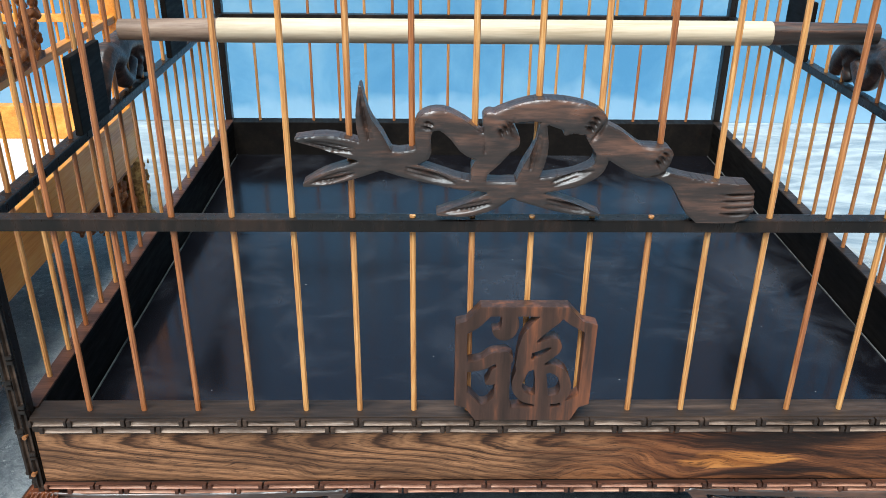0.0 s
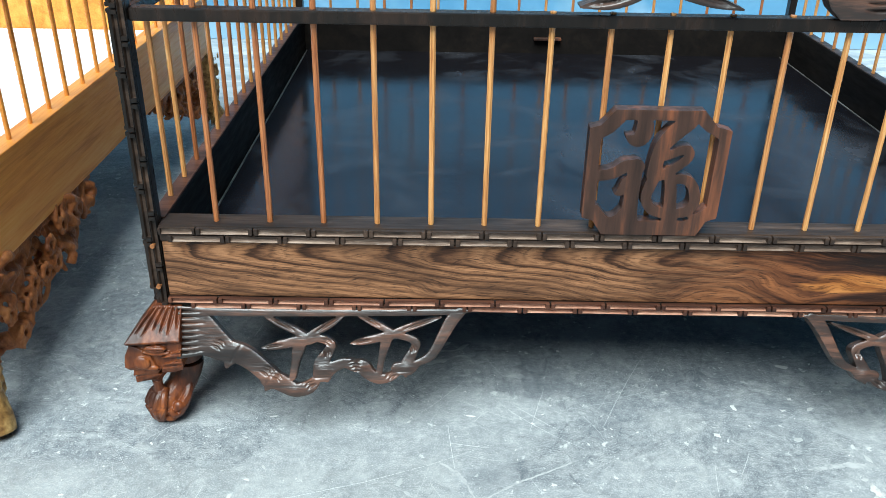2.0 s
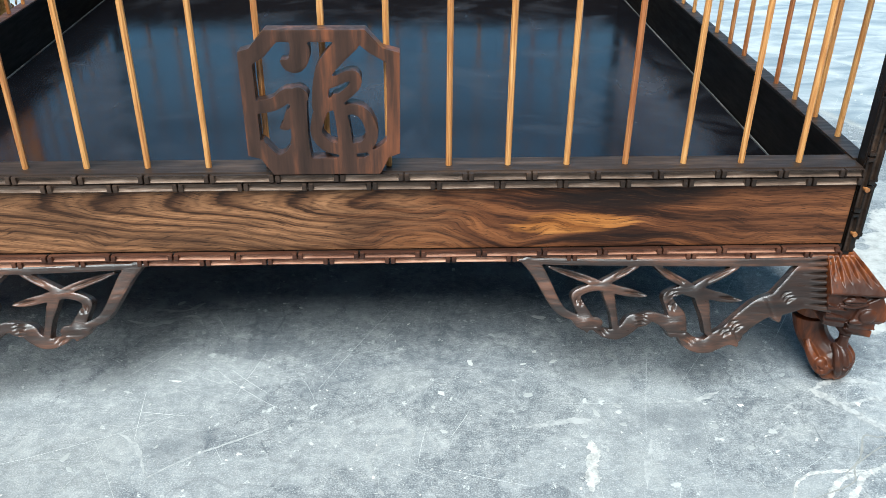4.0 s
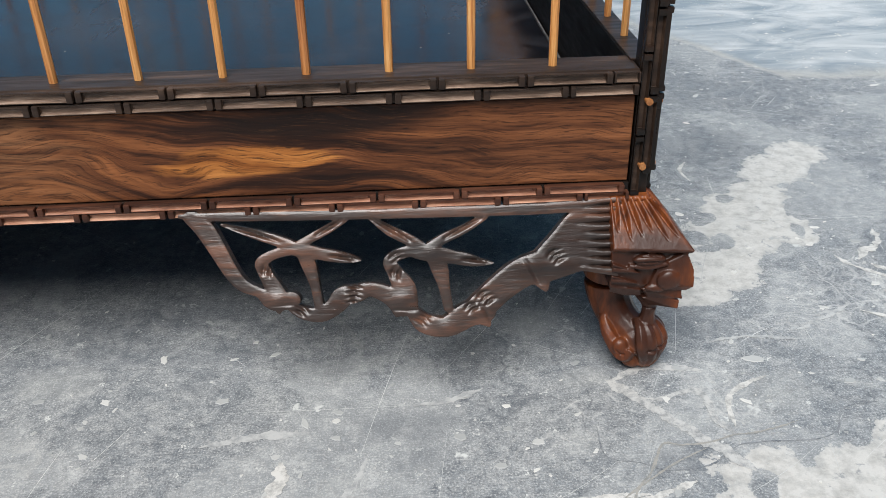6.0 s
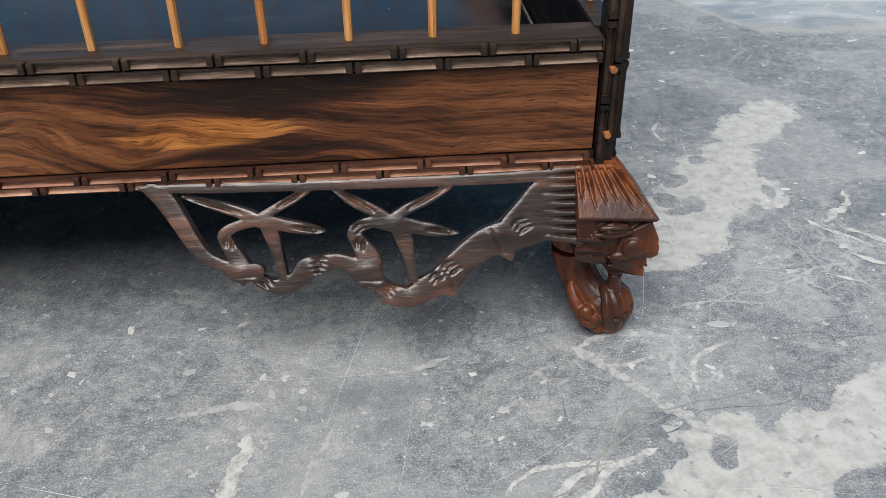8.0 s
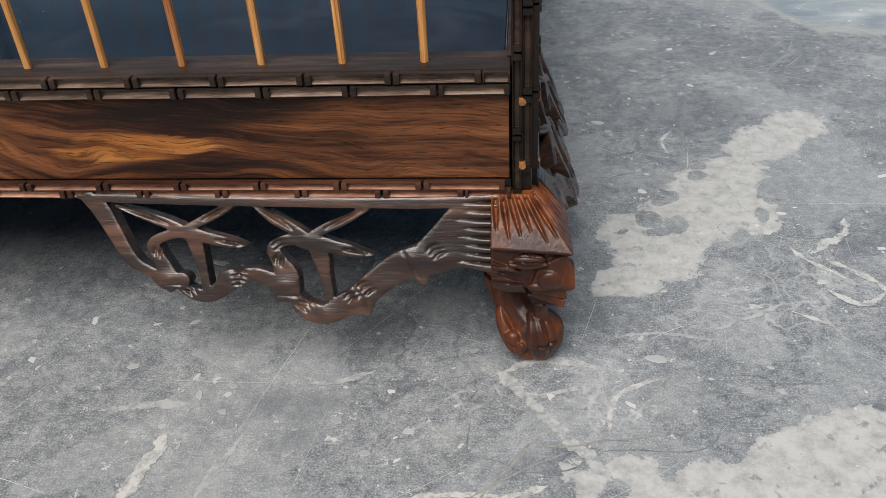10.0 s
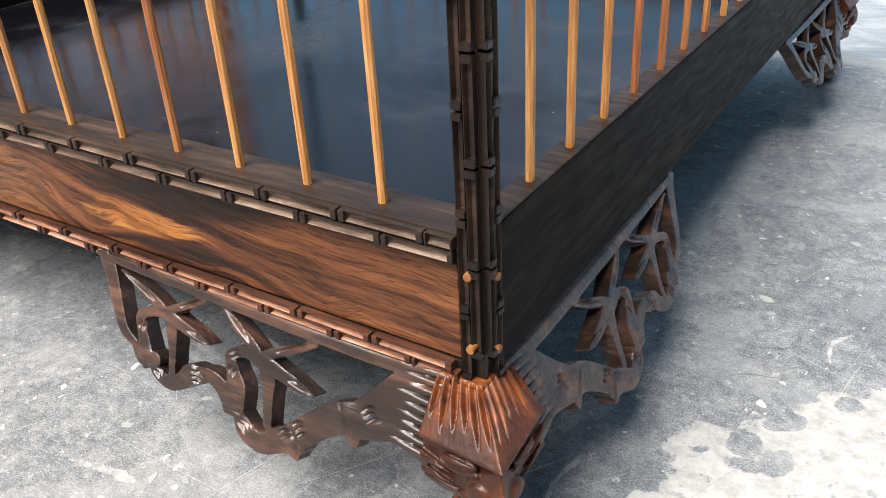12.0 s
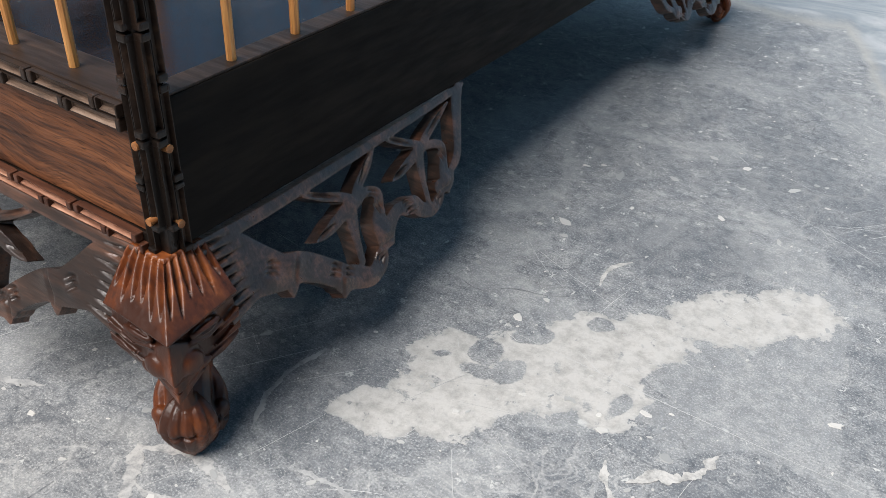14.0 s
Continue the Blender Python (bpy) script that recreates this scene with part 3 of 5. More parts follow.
def carved(strokes, cuts=(), polys=(), bumps=(), step=0.0004, y0=0.0, y1=0.0046, soft=0.0009, name="carving", mat=None):
    """A plate sawn from a board and carved on its face. Strokes (x, z, width) and polygons in the x-z plane, in
    millimetres, are joined into one outline; cuts (x, z, width) with a depth are V grooves; bumps swell the face."""
    runs = [np.array(spline([(x * 0.001, z * 0.001, w * 0.001) for x, z, w in line], 4)) for line in strokes]
    shapes = [np.array([(x * 0.001, z * 0.001) for x, z in poly]) for poly in polys]
    every = np.vstack([r[:, :2] for r in runs] + shapes)
    lo, hi = every.min(0) - 0.007, every.max(0) + 0.007
    gx, gz = np.meshgrid(np.arange(lo[0], hi[0], step), np.arange(lo[1], hi[1], step), indexing="ij")

    def near(run):
        """Signed distance to a run of tapering links."""
        best = np.full(gx.shape, 1.0)
        for (ax, az, aw), (bx, bz, bw) in zip(run, run[1:]):
            dx, dz = bx - ax, bz - az
            s = np.clip(((gx - ax) * dx + (gz - az) * dz) / (dx * dx + dz * dz + 1e-12), 0, 1)
            best = np.minimum(best, np.hypot(gx - ax - dx * s, gz - az - dz * s) - (aw + (bw - aw) * s) / 2)
        return best

    sdf = np.full(gx.shape, 1.0)
    for run in runs:
        sdf = np.minimum(sdf, near(run))
    for shape in shapes:
        away, inside = np.full(gx.shape, 1.0), np.zeros(gx.shape, bool)
        for (ax, az), (bx, bz) in zip(shape, np.roll(shape, -1, 0)):
            dx, dz = bx - ax, bz - az
            s = np.clip(((gx - ax) * dx + (gz - az) * dz) / (dx * dx + dz * dz + 1e-12), 0, 1)
            away = np.minimum(away, np.hypot(gx - ax - dx * s, gz - az - dz * s))
            if abs(dz) > 1e-9:
                inside ^= ((az > gz) != (bz > gz)) & (gx < ax + dx * (gz - az) / dz)
        sdf = np.minimum(sdf, np.where(inside, -away, away))
    e = np.clip(-sdf / soft, 0, 1)
    face = y0 + soft * 0.45 * (1 - np.sqrt(np.maximum(0, 1 - (1 - e) ** 2)))
    for cx, cz, r, h in bumps:
        face -= h * 0.001 * np.exp(-((gx - cx * 0.001) ** 2 + (gz - cz * 0.001) ** 2) / (r * 0.001) ** 2)
    for line, depth in cuts:
        run = np.array(spline([(x * 0.001, z * 0.001, w * 0.001) for x, z, w in line], 3))
        wide = run[:, 2].max() / 2
        face += depth * 0.001 * np.clip(-near(run) / wide, 0, 1)
    face = np.minimum(face, y1 - 0.0006)
    for _ in range(2):
        face[1:-1, 1:-1] = (face[1:-1, 1:-1] * 2 + face[:-2, 1:-1] + face[2:, 1:-1] + face[1:-1, :-2] + face[1:-1, 2:]) / 6
    g0, g1 = np.gradient(sdf, step)
    size = np.hypot(g0, g1) + 1e-6
    rim = np.abs(sdf) < 0.6 * step
    px, pz = gx - np.where(rim, sdf * g0 / size, 0), gz - np.where(rim, sdf * g1 / size, 0)
    keep = sdf < 0.5 * step
    index = np.full(gx.shape, -1)
    index[keep] = np.arange(keep.sum())
    n = int(keep.sum())
    front = np.stack([px[keep], face[keep], pz[keep]], 1)
    back = front.copy()
    back[:, 1] = y1
    a, b, c, d = index[:-1, :-1], index[1:, :-1], index[1:, 1:], index[:-1, 1:]
    whole = (a >= 0) & (b >= 0) & (c >= 0) & (d >= 0)
    faces = np.stack([a[whole], b[whole], c[whole], d[whole]], 1).tolist()
    for miss, tri in ((a, (b, c, d)), (b, (a, c, d)), (c, (a, b, d)), (d, (a, b, c))):
        three = (miss < 0) & (tri[0] >= 0) & (tri[1] >= 0) & (tri[2] >= 0)
        faces += np.stack([q[three] for q in tri], 1).tolist()
    used = set()
    for f in faces:
        for p, q in zip(f, f[1:] + f[:1]):
            used.add((p, q))
    walls = [(q, p, p + n, q + n) for p, q in used if (q, p) not in used]
    me = bpy.data.meshes.new(name)
    me.from_pydata(np.vstack([front, back]).tolist(), [], faces + [[v + n for v in f[::-1]] for f in faces] + walls)
    bm = bmesh.new()
    bm.from_mesh(me)
    bmesh.ops.delete(bm, geom=[v for v in bm.verts if not v.link_faces], context="VERTS")
    bm.to_mesh(me)
    bm.free()
    me.materials.append(mat)
    me.polygons.foreach_set("use_smooth", [True] * len(me.polygons))
    me.set_sharp_from_angle(angle=radians(42))
    return me


# ---- ground and wall ----
floor = new("floor", mesh_of(boxes((-3.5, 3.5, -4.0, 0.655, -0.12, 0.0)), "floor", M_FLOOR))
tagged(floor, "worn grey stone floor with white veins, flecks and scratches", "floor", kind="structure")
wall = new("wall_north", mesh_of(boxes((-3.5, 3.5, 0.640, 0.86, 0.0005, 2.6)), "wall_north", M_WALL))
tagged(wall, "blue painted plaster wall, faded and flaking near the ground", "wall", kind="structure")

# ---- dark bird cage ----
HALF, DEEP, TOP = 0.1858, 0.371, 0.335
SIDE = 0.1862
RAIL_TOP = 0.0868
cage = thing("bird_cage", "dark carved rosewood bird cage with bamboo bars, standing on lion feet", "bird cage")


def segment_mesh(length, width, name, mat, worn):
    """One bamboo joint, lying along x on the plane y = 0 and standing out towards -y: a dished bar with a node at its end."""
    bm = bmesh.new()
    w, n = width / 2, 0.0012
    box(bm, -length / 2 + n, length / 2 - n, -0.0014, 0.0004, -w, w)
    top = [f for f in bm.faces if f.normal.y < -0.9]
    bmesh.ops.inset_region(bm, faces=top, thickness=width * 0.10, depth=0)
    slopes = bmesh.ops.inset_region(bm, faces=top, thickness=width * 0.28, depth=0)["faces"]
    # the dish's highlight is put into its colour: slopes and floor take paler wood
    for f in [*slopes, *top]:
        f.material_index = 1
    for f in top:
        bmesh.ops.translate(bm, verts=f.verts, vec=(0, 0.0011, 0))
    for sx in (-1, 1):
        c = sx * (length / 2 - 0.0009)
        box(bm, c - 0.0008, c + 0.0008, -0.0019, 0.0004, -w * 1.05, w * 1.05, bevel=0.0004)
    me = mesh_of(bm, name, mat)
    me.materials.append(worn)
    return me


PITCH = 0.0213
SEG_RAIL = segment_mesh(PITCH - 0.0003, 0.0026, "bamboo_joint", M_RAIL_CORE, M_RAIL)
SEG_LOW = segment_mesh(PITCH - 0.0003, 0.0021, "bamboo_joint", M_RAIL_RED, M_RAIL_PALE)
SEG_POST = segment_mesh(PITCH - 0.0003, 0.0022, "bamboo_joint", M_EBONY, M_RAIL_CORE)


def joint_row(parent, mesh, x0, x1, y, z, shift):
    x = x0 + PITCH * shift
    while x - PITCH / 2 < x1:
        a, b = max(x - PITCH / 2, x0), min(x + PITCH / 2, x1)
        if b - a > 0.004:
            k = (b - a) / PITCH
            part("bamboo_joint", mesh, None, parent, m=Matrix.LocRotScale(((a + b) / 2, y, z), Euler((0, 0, random.choice((0.0, 0.012, -0.012)))), (k, 1, 1)))
        x += PITCH


INNER = HALF - 0.0052
front_rail = part("front_rail", boxes((-INNER, INNER, 0.0012, 0.0120, 0.0803, RAIL_TOP), bevel=0.0004), M_RAIL_CORE, cage, "dark rail carved as two courses of bamboo joints")
joint_row(front_rail, SEG_RAIL, -INNER, INNER, 0.0012, 0.0851, 0.15)
joint_row(front_rail, SEG_RAIL, -INNER, INNER, 0.0012, 0.0820, 0.65)
part("front_panel", boxes((-INNER + 0.0004, INNER - 0.0004, 0.0016, 0.0110, 0.0569, 0.0799), bevel=0.0003), M_PANEL, cage, "figured rosewood panel with an orange flame")
low_rail = part("lower_rail", boxes((-INNER, INNER, 0.0010, 0.0120, 0.0524, 0.0566), bevel=0.0003), M_EBONY, cage, "reddish rail carved as bamboo joints")
joint_row(low_rail, SEG_LOW, -INNER, INNER, 0.0010, 0.0556, 0.4)
joint_row(low_rail, SEG_LOW, -INNER, INNER, 0.0010, 0.0534, 0.9)
for sgn in (-1, 1):
    part("tray_runner", boxes((sgn * 0.1680, sgn * 0.1793, 0.0124, DEEP - 0.0124, 0.0536, 0.0558)), M_BLACK, cage)
part("inner_board", boxes((-INNER, INNER, 0.0112, 0.0120, 0.0560, 0.0803)), M_BLACK, cage)
for sgn in (-1, 1):
    part("side_board", boxes((sgn * SIDE, sgn * 0.1794, 0.0072, DEEP - 0.0072, 0.0535, RAIL_TOP), bevel=0.0005), M_BLACK, cage, "plain blackened side board")
    part("cap_strip", boxes((sgn * (SIDE - 0.0005), sgn * 0.1797, 0.0074, DEEP - 0.0074, RAIL_TOP, RAIL_TOP + 0.0006), bevel=0.0002), M_RAIL_RED if sgn < 0 else M_RAIL_CORE, cage, "brown top edge")
part("back_board", boxes((-INNER, INNER, DEEP - 0.0120, DEEP - 0.0006, 0.0535, RAIL_TOP), bevel=0.0005), M_BLACK, cage, "plain blackened back board")

# posts: two carved faces on the front pair, plain ones behind
for sx in (-1, 1):
    x0, x1 = sx * HALF, sx * (HALF - 0.0050)
    post = part("post", boxes((x0, x1, 0.0020, 0.0070, 0.0524, TOP), bevel=0.0005), M_EBONY, cage, "black post carved as bamboo joints")
    for col, shift in ((0.0013, 0.3), (0.0037, 0.8)):
        z = 0.0524 + PITCH * shift
        while z < TOP - 0.005:
            a, b = max(z - PITCH / 2, 0.0526), min(z + PITCH / 2, TOP)
            k = (b - a) / PITCH
            part("bamboo_joint", SEG_POST, None, post, m=pose(sx * (HALF - 0.0050 + col), 0.0020, (a + b) / 2, 0, 90, 0) @ Matrix.Diagonal((k, 1, 1, 1)))
            part("bamboo_joint", SEG_POST, None, post, m=pose(sx * HALF, 0.0070 - col, (a + b) / 2, 0, 90, 90 * sx) @ Matrix.Diagonal((k, 1, 1, 1)))
            z += PITCH
    for pz in (0.0786, 0.0612):
        part("peg", rod(bmesh.new(), (sx * 0.1834, 0.004, pz), (sx * 0.1834, -0.0003, pz), 0.0010, 0.0009), M_PEG, post, "round bamboo peg end", smooth=True)
        part("peg", rod(bmesh.new(), (sx * (HALF - 0.002), 0.0044, pz - 0.001), (sx * (HALF + 0.0021), 0.0044, pz - 0.001), 0.0010, 0.0009), M_PEG, post, "round bamboo peg end", smooth=True)
    part("post", boxes((x0, x1, DEEP - 0.0070, DEEP, 0.0524, TOP), bevel=0.0006), M_EBONY, cage, "plain black post")

# rails half-way up and at the head
MID0, MID1 = 0.1608, 0.1652
for z0, z1 in ((MID0, MID1), (TOP, TOP + 0.007)):
    part("cross_rail", boxes((-INNER, INNER, 0.0030, 0.0092, z0, z1), bevel=0.0006), M_EBONY, cage)
    part("cross_rail", boxes((-INNER, INNER, DEEP - 0.0092, DEEP - 0.0030, z0, z1), bevel=0.0006), M_EBONY, cage)
    for sx in (-1, 1):
        part("cross_rail", boxes((sx * (SIDE - 0.0062), sx * (SIDE - 0.0004), 0.0070, DEEP - 0.0070, z0, z1), bevel=0.0006), M_EBONY, cage)


def bar_mesh(z0, z1):
    bm = bmesh.new()
    n, r = 8, 0.00105
    rows = [z0 + (z1 - z0) * k / 5 for k in range(6)]
    rings = [[bm.verts.new(((r + random.uniform(-0.00006, 0.00006)) * math.cos(2 * math.pi * k / n), (r + random.uniform(-0.00006, 0.00006)) * math.sin(2 * math.pi * k / n), z)) for k in range(n)] for z in rows]
    for a, b in zip(rings, rings[1:]):
        for k in range(n):
            bm.faces.new((a[k], a[(k + 1) % n], b[(k + 1) % n], b[k]))
    bm.faces.new(rings[0][::-1])
    bm.faces.new(rings[-1])
    return mesh_of(bm, "bar", M_BAMBOO, True)


BAR_FULL, BAR_LOW, BAR_DOOR = bar_mesh(RAIL_TOP - 0.001, TOP + 0.001), bar_mesh(RAIL_TOP - 0.001, MID1 + 0.0006), bar_mesh(0.186, TOP + 0.001)
for i in range(1, 18):
    x = (i - 9) * 0.02
    if 7 <= i <= 11:
        part("bar", BAR_LOW, None, cage, m=pose(x, 0.006, 0, 0, 0, random.uniform(0, 360)))
        part("bar", BAR_DOOR, None, cage, m=pose(x, 0.006, 0, 0, 0, random.uniform(0, 360)))
    else:
        part("bar", BAR_FULL, None, cage, m=pose(x, 0.006, 0, 0, 0, random.uniform(0, 360)))
    part("bar", BAR_FULL, None, cage, m=pose(x, DEEP - 0.006, 0, 0, 0, random.uniform(0, 360)))
    for sx in (-1, 1):
        part("bar", BAR_FULL, None, cage, m=pose(sx * (SIDE - 0.0032), 0.0272 + (i - 1) * 0.0197, 0, 0, 0, random.uniform(0, 360)))


# corner brackets: a fretwork of bamboo stems and leaves; u runs inwards from the corner along the board
def bracket_mesh():
    frame_lines = [
        [(120.4, 52.8, 1.3), (110.2, 52.2, 2.6), (76.8, 51.2, 2.9), (29.2, 50.6, 3.4), (8.9, 51.4, 3.4)],
        [(117.7, 52.4, 4.0), (114.7, 48.9, 5.0), (111.5, 42.1, 4.4), (108.7, 35.7, 3.9), (105.7, 31.0, 3.5), (100.7, 28.2, 2.6)],
        [(45.6, 20.0, 7.7), (39.5, 26.3, 7.9), (33.6, 31.0, 8.8), (28.7, 32.5, 10.0), (20.0, 36.0, 11.0)],
        [(28.8, 28.8, 5.0), (27.7, 25.4, 1.3)],
    ]
    lower_lines = [
        [(101.2, 27.8, 2.4), (97.6, 25.6, 5.5), (93.7, 25.9, 4.9)], [(97.3, 25.4, 3.7), (96.8, 22.2, 0.9)],
        [(94.3, 24.8, 2.8), (91.1, 21.9, 3.6), (86.5, 20.9, 4.5), (82.5, 23.3, 5.1), (80.2, 26.3, 5.9), (77.1, 26.8, 5.4), (73.2, 28.0, 4.2), (68.1, 25.6, 5.3), (64.8, 22.9, 7.2)],
        [(65.3, 22.9, 6.6), (66.7, 19.7, 1.3)],
        [(62.3, 20.2, 3.8), (59.3, 16.5, 5.8), (54.0, 15.2, 6.1), (48.3, 18.6, 7.4), (44.7, 19.6, 7.6)], [(44.7, 18.2, 5.2), (43.0, 15.2, 1.2)],
    ]
    star_one = [
        [(91.4, 41.6, 3.2), (97.2, 40.2, 2.9), (100.6, 37.8, 3.3), (99.7, 34.0, 3.5), (98.2, 30.5, 4.3), (97.0, 27.1, 5.2)],
        [(96.0, 43.2, 1.4), (93.3, 41.9, 3.6), (88.7, 40.5, 4.1), (84.5, 39.5, 2.6)],
        [(91.9, 41.8, 3.0), (96.0, 44.0, 3.1), (102.4, 46.7, 2.7), (110.1, 49.8, 0.8)],
        [(90.9, 42.7, 2.5), (86.5, 45.3, 2.6), (82.7, 47.6, 2.6), (79.3, 49.9, 2.2)],
        [(88.2, 40.3, 3.3), (83.1, 38.9, 3.4), (78.5, 37.7, 2.5), (75.5, 37.1, 0.5)],
        [(89.8, 40.4, 3.9), (88.7, 36.3, 3.7), (87.4, 30.0, 2.5), (86.6, 23.5, 2.3)],
    ]
    star_two = [
        [(58.5, 38.7, 3.9), (63.2, 39.2, 3.4), (67.8, 36.7, 3.4), (66.5, 32.5, 4.2), (64.6, 28.1, 6.1), (64.8, 22.9, 7.5)],
        [(64.1, 39.9, 1.4), (60.4, 38.8, 4.1), (54.7, 37.6, 4.8), (49.9, 36.4, 3.3)],
        [(58.5, 39.3, 3.1), (62.5, 42.5, 3.2), (67.7, 46.0, 3.0), (72.6, 50.2, 1.3)],
        [(58.0, 39.8, 2.7), (53.6, 42.7, 2.9), (48.6, 45.2, 2.6), (43.2, 48.8, 2.0)],
        [(54.2, 37.3, 3.5), (48.9, 36.1, 3.9), (44.7, 34.9, 2.5), (41.2, 34.5, 0.5)],
        [(56.1, 36.8, 4.5), (55.0, 32.8, 4.4), (54.2, 28.0, 3.0), (53.2, 21.0, 2.5)],
    ]
    end_plate = [(31.0, 36.0), (25.6, 42.7), (21.8, 47.9), (19.0, 50.4), (8.6, 52.4), (8.6, 28.6), (13.0, 29.6), (17.0, 30.6), (24.8, 30.5), (28.7, 31.3)]
    cuts = []
    for line in star_one[2:5] + star_two[2:5]:
        # a midrib groove along each leaf, and a finer one beside it
        (x0, z0, w0), (x1, z1, w1) = line[1], line[-1]
        cuts.append(([(x0, z0, 0.8), ((x0 + x1) / 2, (z0 + z1) / 2 + 0.25, 1.5), (x0 + (x1 - x0) * 0.95, z0 + (z1 - z0) * 0.95, 0.6)], 1.9))
    for k in range(8):
        cuts.append(([(8.0, 51.0 - k * 2.75, 1.2), (12.0, 50.9 - k * 2.70, 1.1), (17.5 + (k * 37 % 5) * 0.5, 50.6 - k * 2.55, 0.2)], 2.2))
    # finger cuts on the knuckles
    for cx, cz, turn, count in ((24.5, 35.5, 55, 3), (43.2, 23.6, 50, 3), (47.4, 21.4, 55, 2), (60.0, 18.2, 130, 3), (77.6, 25.6, 95, 4), (91.0, 22.8, 130, 2), (66.8, 33.0, 15, 2), (99.8, 35.6, 15, 2), (66.3, 38.0, 60, 2)):
        ca, sa = math.cos(radians(turn)), math.sin(radians(turn))
        for k in range(count):
            bx, bz = cx + (k - 1) * 1.55 * ca, cz + (k - 1) * 1.55 * sa
            cuts.append(([(bx - 2.1 * sa, bz + 2.1 * ca, 0.5), (bx + 0.6 * ca, bz + 0.6 * sa, 1.4), (bx + 2.1 * sa, bz - 2.1 * ca, 0.5)], 1.5))
    # hollows where a joint ends, and swellings before it
    cuts += [([(33.5, 36.0, 0.6), (31.0, 31.5, 1.6), (29.2, 27.0, 0.8)], 0.7), ([(47.5, 25.0, 0.5), (44.0, 20.5, 1.4), (42.5, 16.0, 0.8)], 0.7), ([(68.5, 21.5, 0.6), (62.0, 21.0, 1.4)], 0.6), ([(100.0, 24.5, 0.6), (93.8, 24.4, 1.2)], 0.6)]
    bumps = [(31.5, 33.5, 3.5, 0.8), (24.0, 33.5, 3.0, 0.5), (45.0, 20.5, 3.2, 0.7), (78.5, 26.5, 2.6, 0.7), (65.0, 24.5, 3.2, 0.6), (97.0, 26.2, 2.6, 0.6), (57.0, 38.5, 3.0, 0.4), (90.0, 41.2, 3.0, 0.4), (54.0, 15.2, 3.0, 0.5)]
    me = carved(frame_lines + lower_lines + star_one + star_two, cuts, [end_plate], bumps, 0.00034, 0.0, 0.0048, 0.0007, "bracket", M_BRACKET)
    # the fretwork leans outwards towards its foot
    me.transform(Matrix.Translation((0, 0, 0.0530)) @ Matrix.Rotation(radians(-25.5), 4, "X") @ Matrix.Diagonal((1, 1, 0.84, 1)) @ Matrix.Translation((0, 0, -0.0530)))
    return me


BRACKET = bracket_mesh()
flip = Matrix.Diagonal((-1, 1, 1, 1))
CORNERS = [(pose(-HALF, 0, 0), False), (pose(HALF, 0, 0), True), (pose(HALF, DEEP, 0, 0, 0, 180), False), (pose(-HALF, DEEP, 0, 0, 0, 180), True)]
for m, mirrored in CORNERS:
    part("bracket", BRACKET, None, cage, "fretwork bracket carved as bamboo stems and leaves", m=m @ pose(0, -0.0006, 0) @ (flip if mirrored else Matrix()))
for x, y, turn, mirrored in ((SIDE, 0, 90, False), (SIDE, DEEP, 90, True), (-SIDE, 0, -90, True), (-SIDE, DEEP, -90, False)):
    part("bracket", BRACKET, None, cage, "fretwork bracket carved as bamboo stems and leaves", m=pose(x, y, 0, 0, 0, turn) @ pose(0, -0.0006, 0) @ Matrix.Diagonal((0.95, 1, 1, 1)) @ (flip if mirrored else Matrix()))


# feet: a beast's head under a combed mane, on a scrolled leg and paw; a and b point outwards along the two boards
def hull(bm, points):
    """A faceted block: the convex hull of some corners."""
    verts = [bm.verts.new(p) for p in points]
    made = bmesh.ops.convex_hull(bm, input=verts)
    bmesh.ops.delete(bm, geom=[v for v in made["geom_interior"] if isinstance(v, bmesh.types.BMVert)], context="VERTS")
    return bm


def engrave(me, grooves):
    """V grooves in a carved skin: each a run of places and widths in millimetres, with a depth."""
    n = len(me.vertices)
    co, no = np.empty(n * 3), np.empty(n * 3)
    me.vertices.foreach_get("co", co)
    me.vertices.foreach_get("normal", no)
    co, no = co.reshape(n, 3), no.reshape(n, 3)
    sink = np.zeros(n)
    for points, depth in grooves:
        run = np.array(points, float) * 0.001
        for p, q in zip(run, run[1:]):
            d = q[:3] - p[:3]
            s = np.clip(((co - p[:3]) @ d) / (d @ d), 0, 1)
            away = np.linalg.norm(co - p[:3] - s[:, None] * d, axis=1)
            half = (p[3] + (q[3] - p[3]) * s) / 2
            sink = np.maximum(sink, depth * 0.001 * np.clip(1.25 * (1 - away / half), 0, 1) * np.minimum(1, half / 0.0005))
    me.vertices.foreach_set("co", (co - no * sink[:, None]).ravel())
    me.update()
    return me


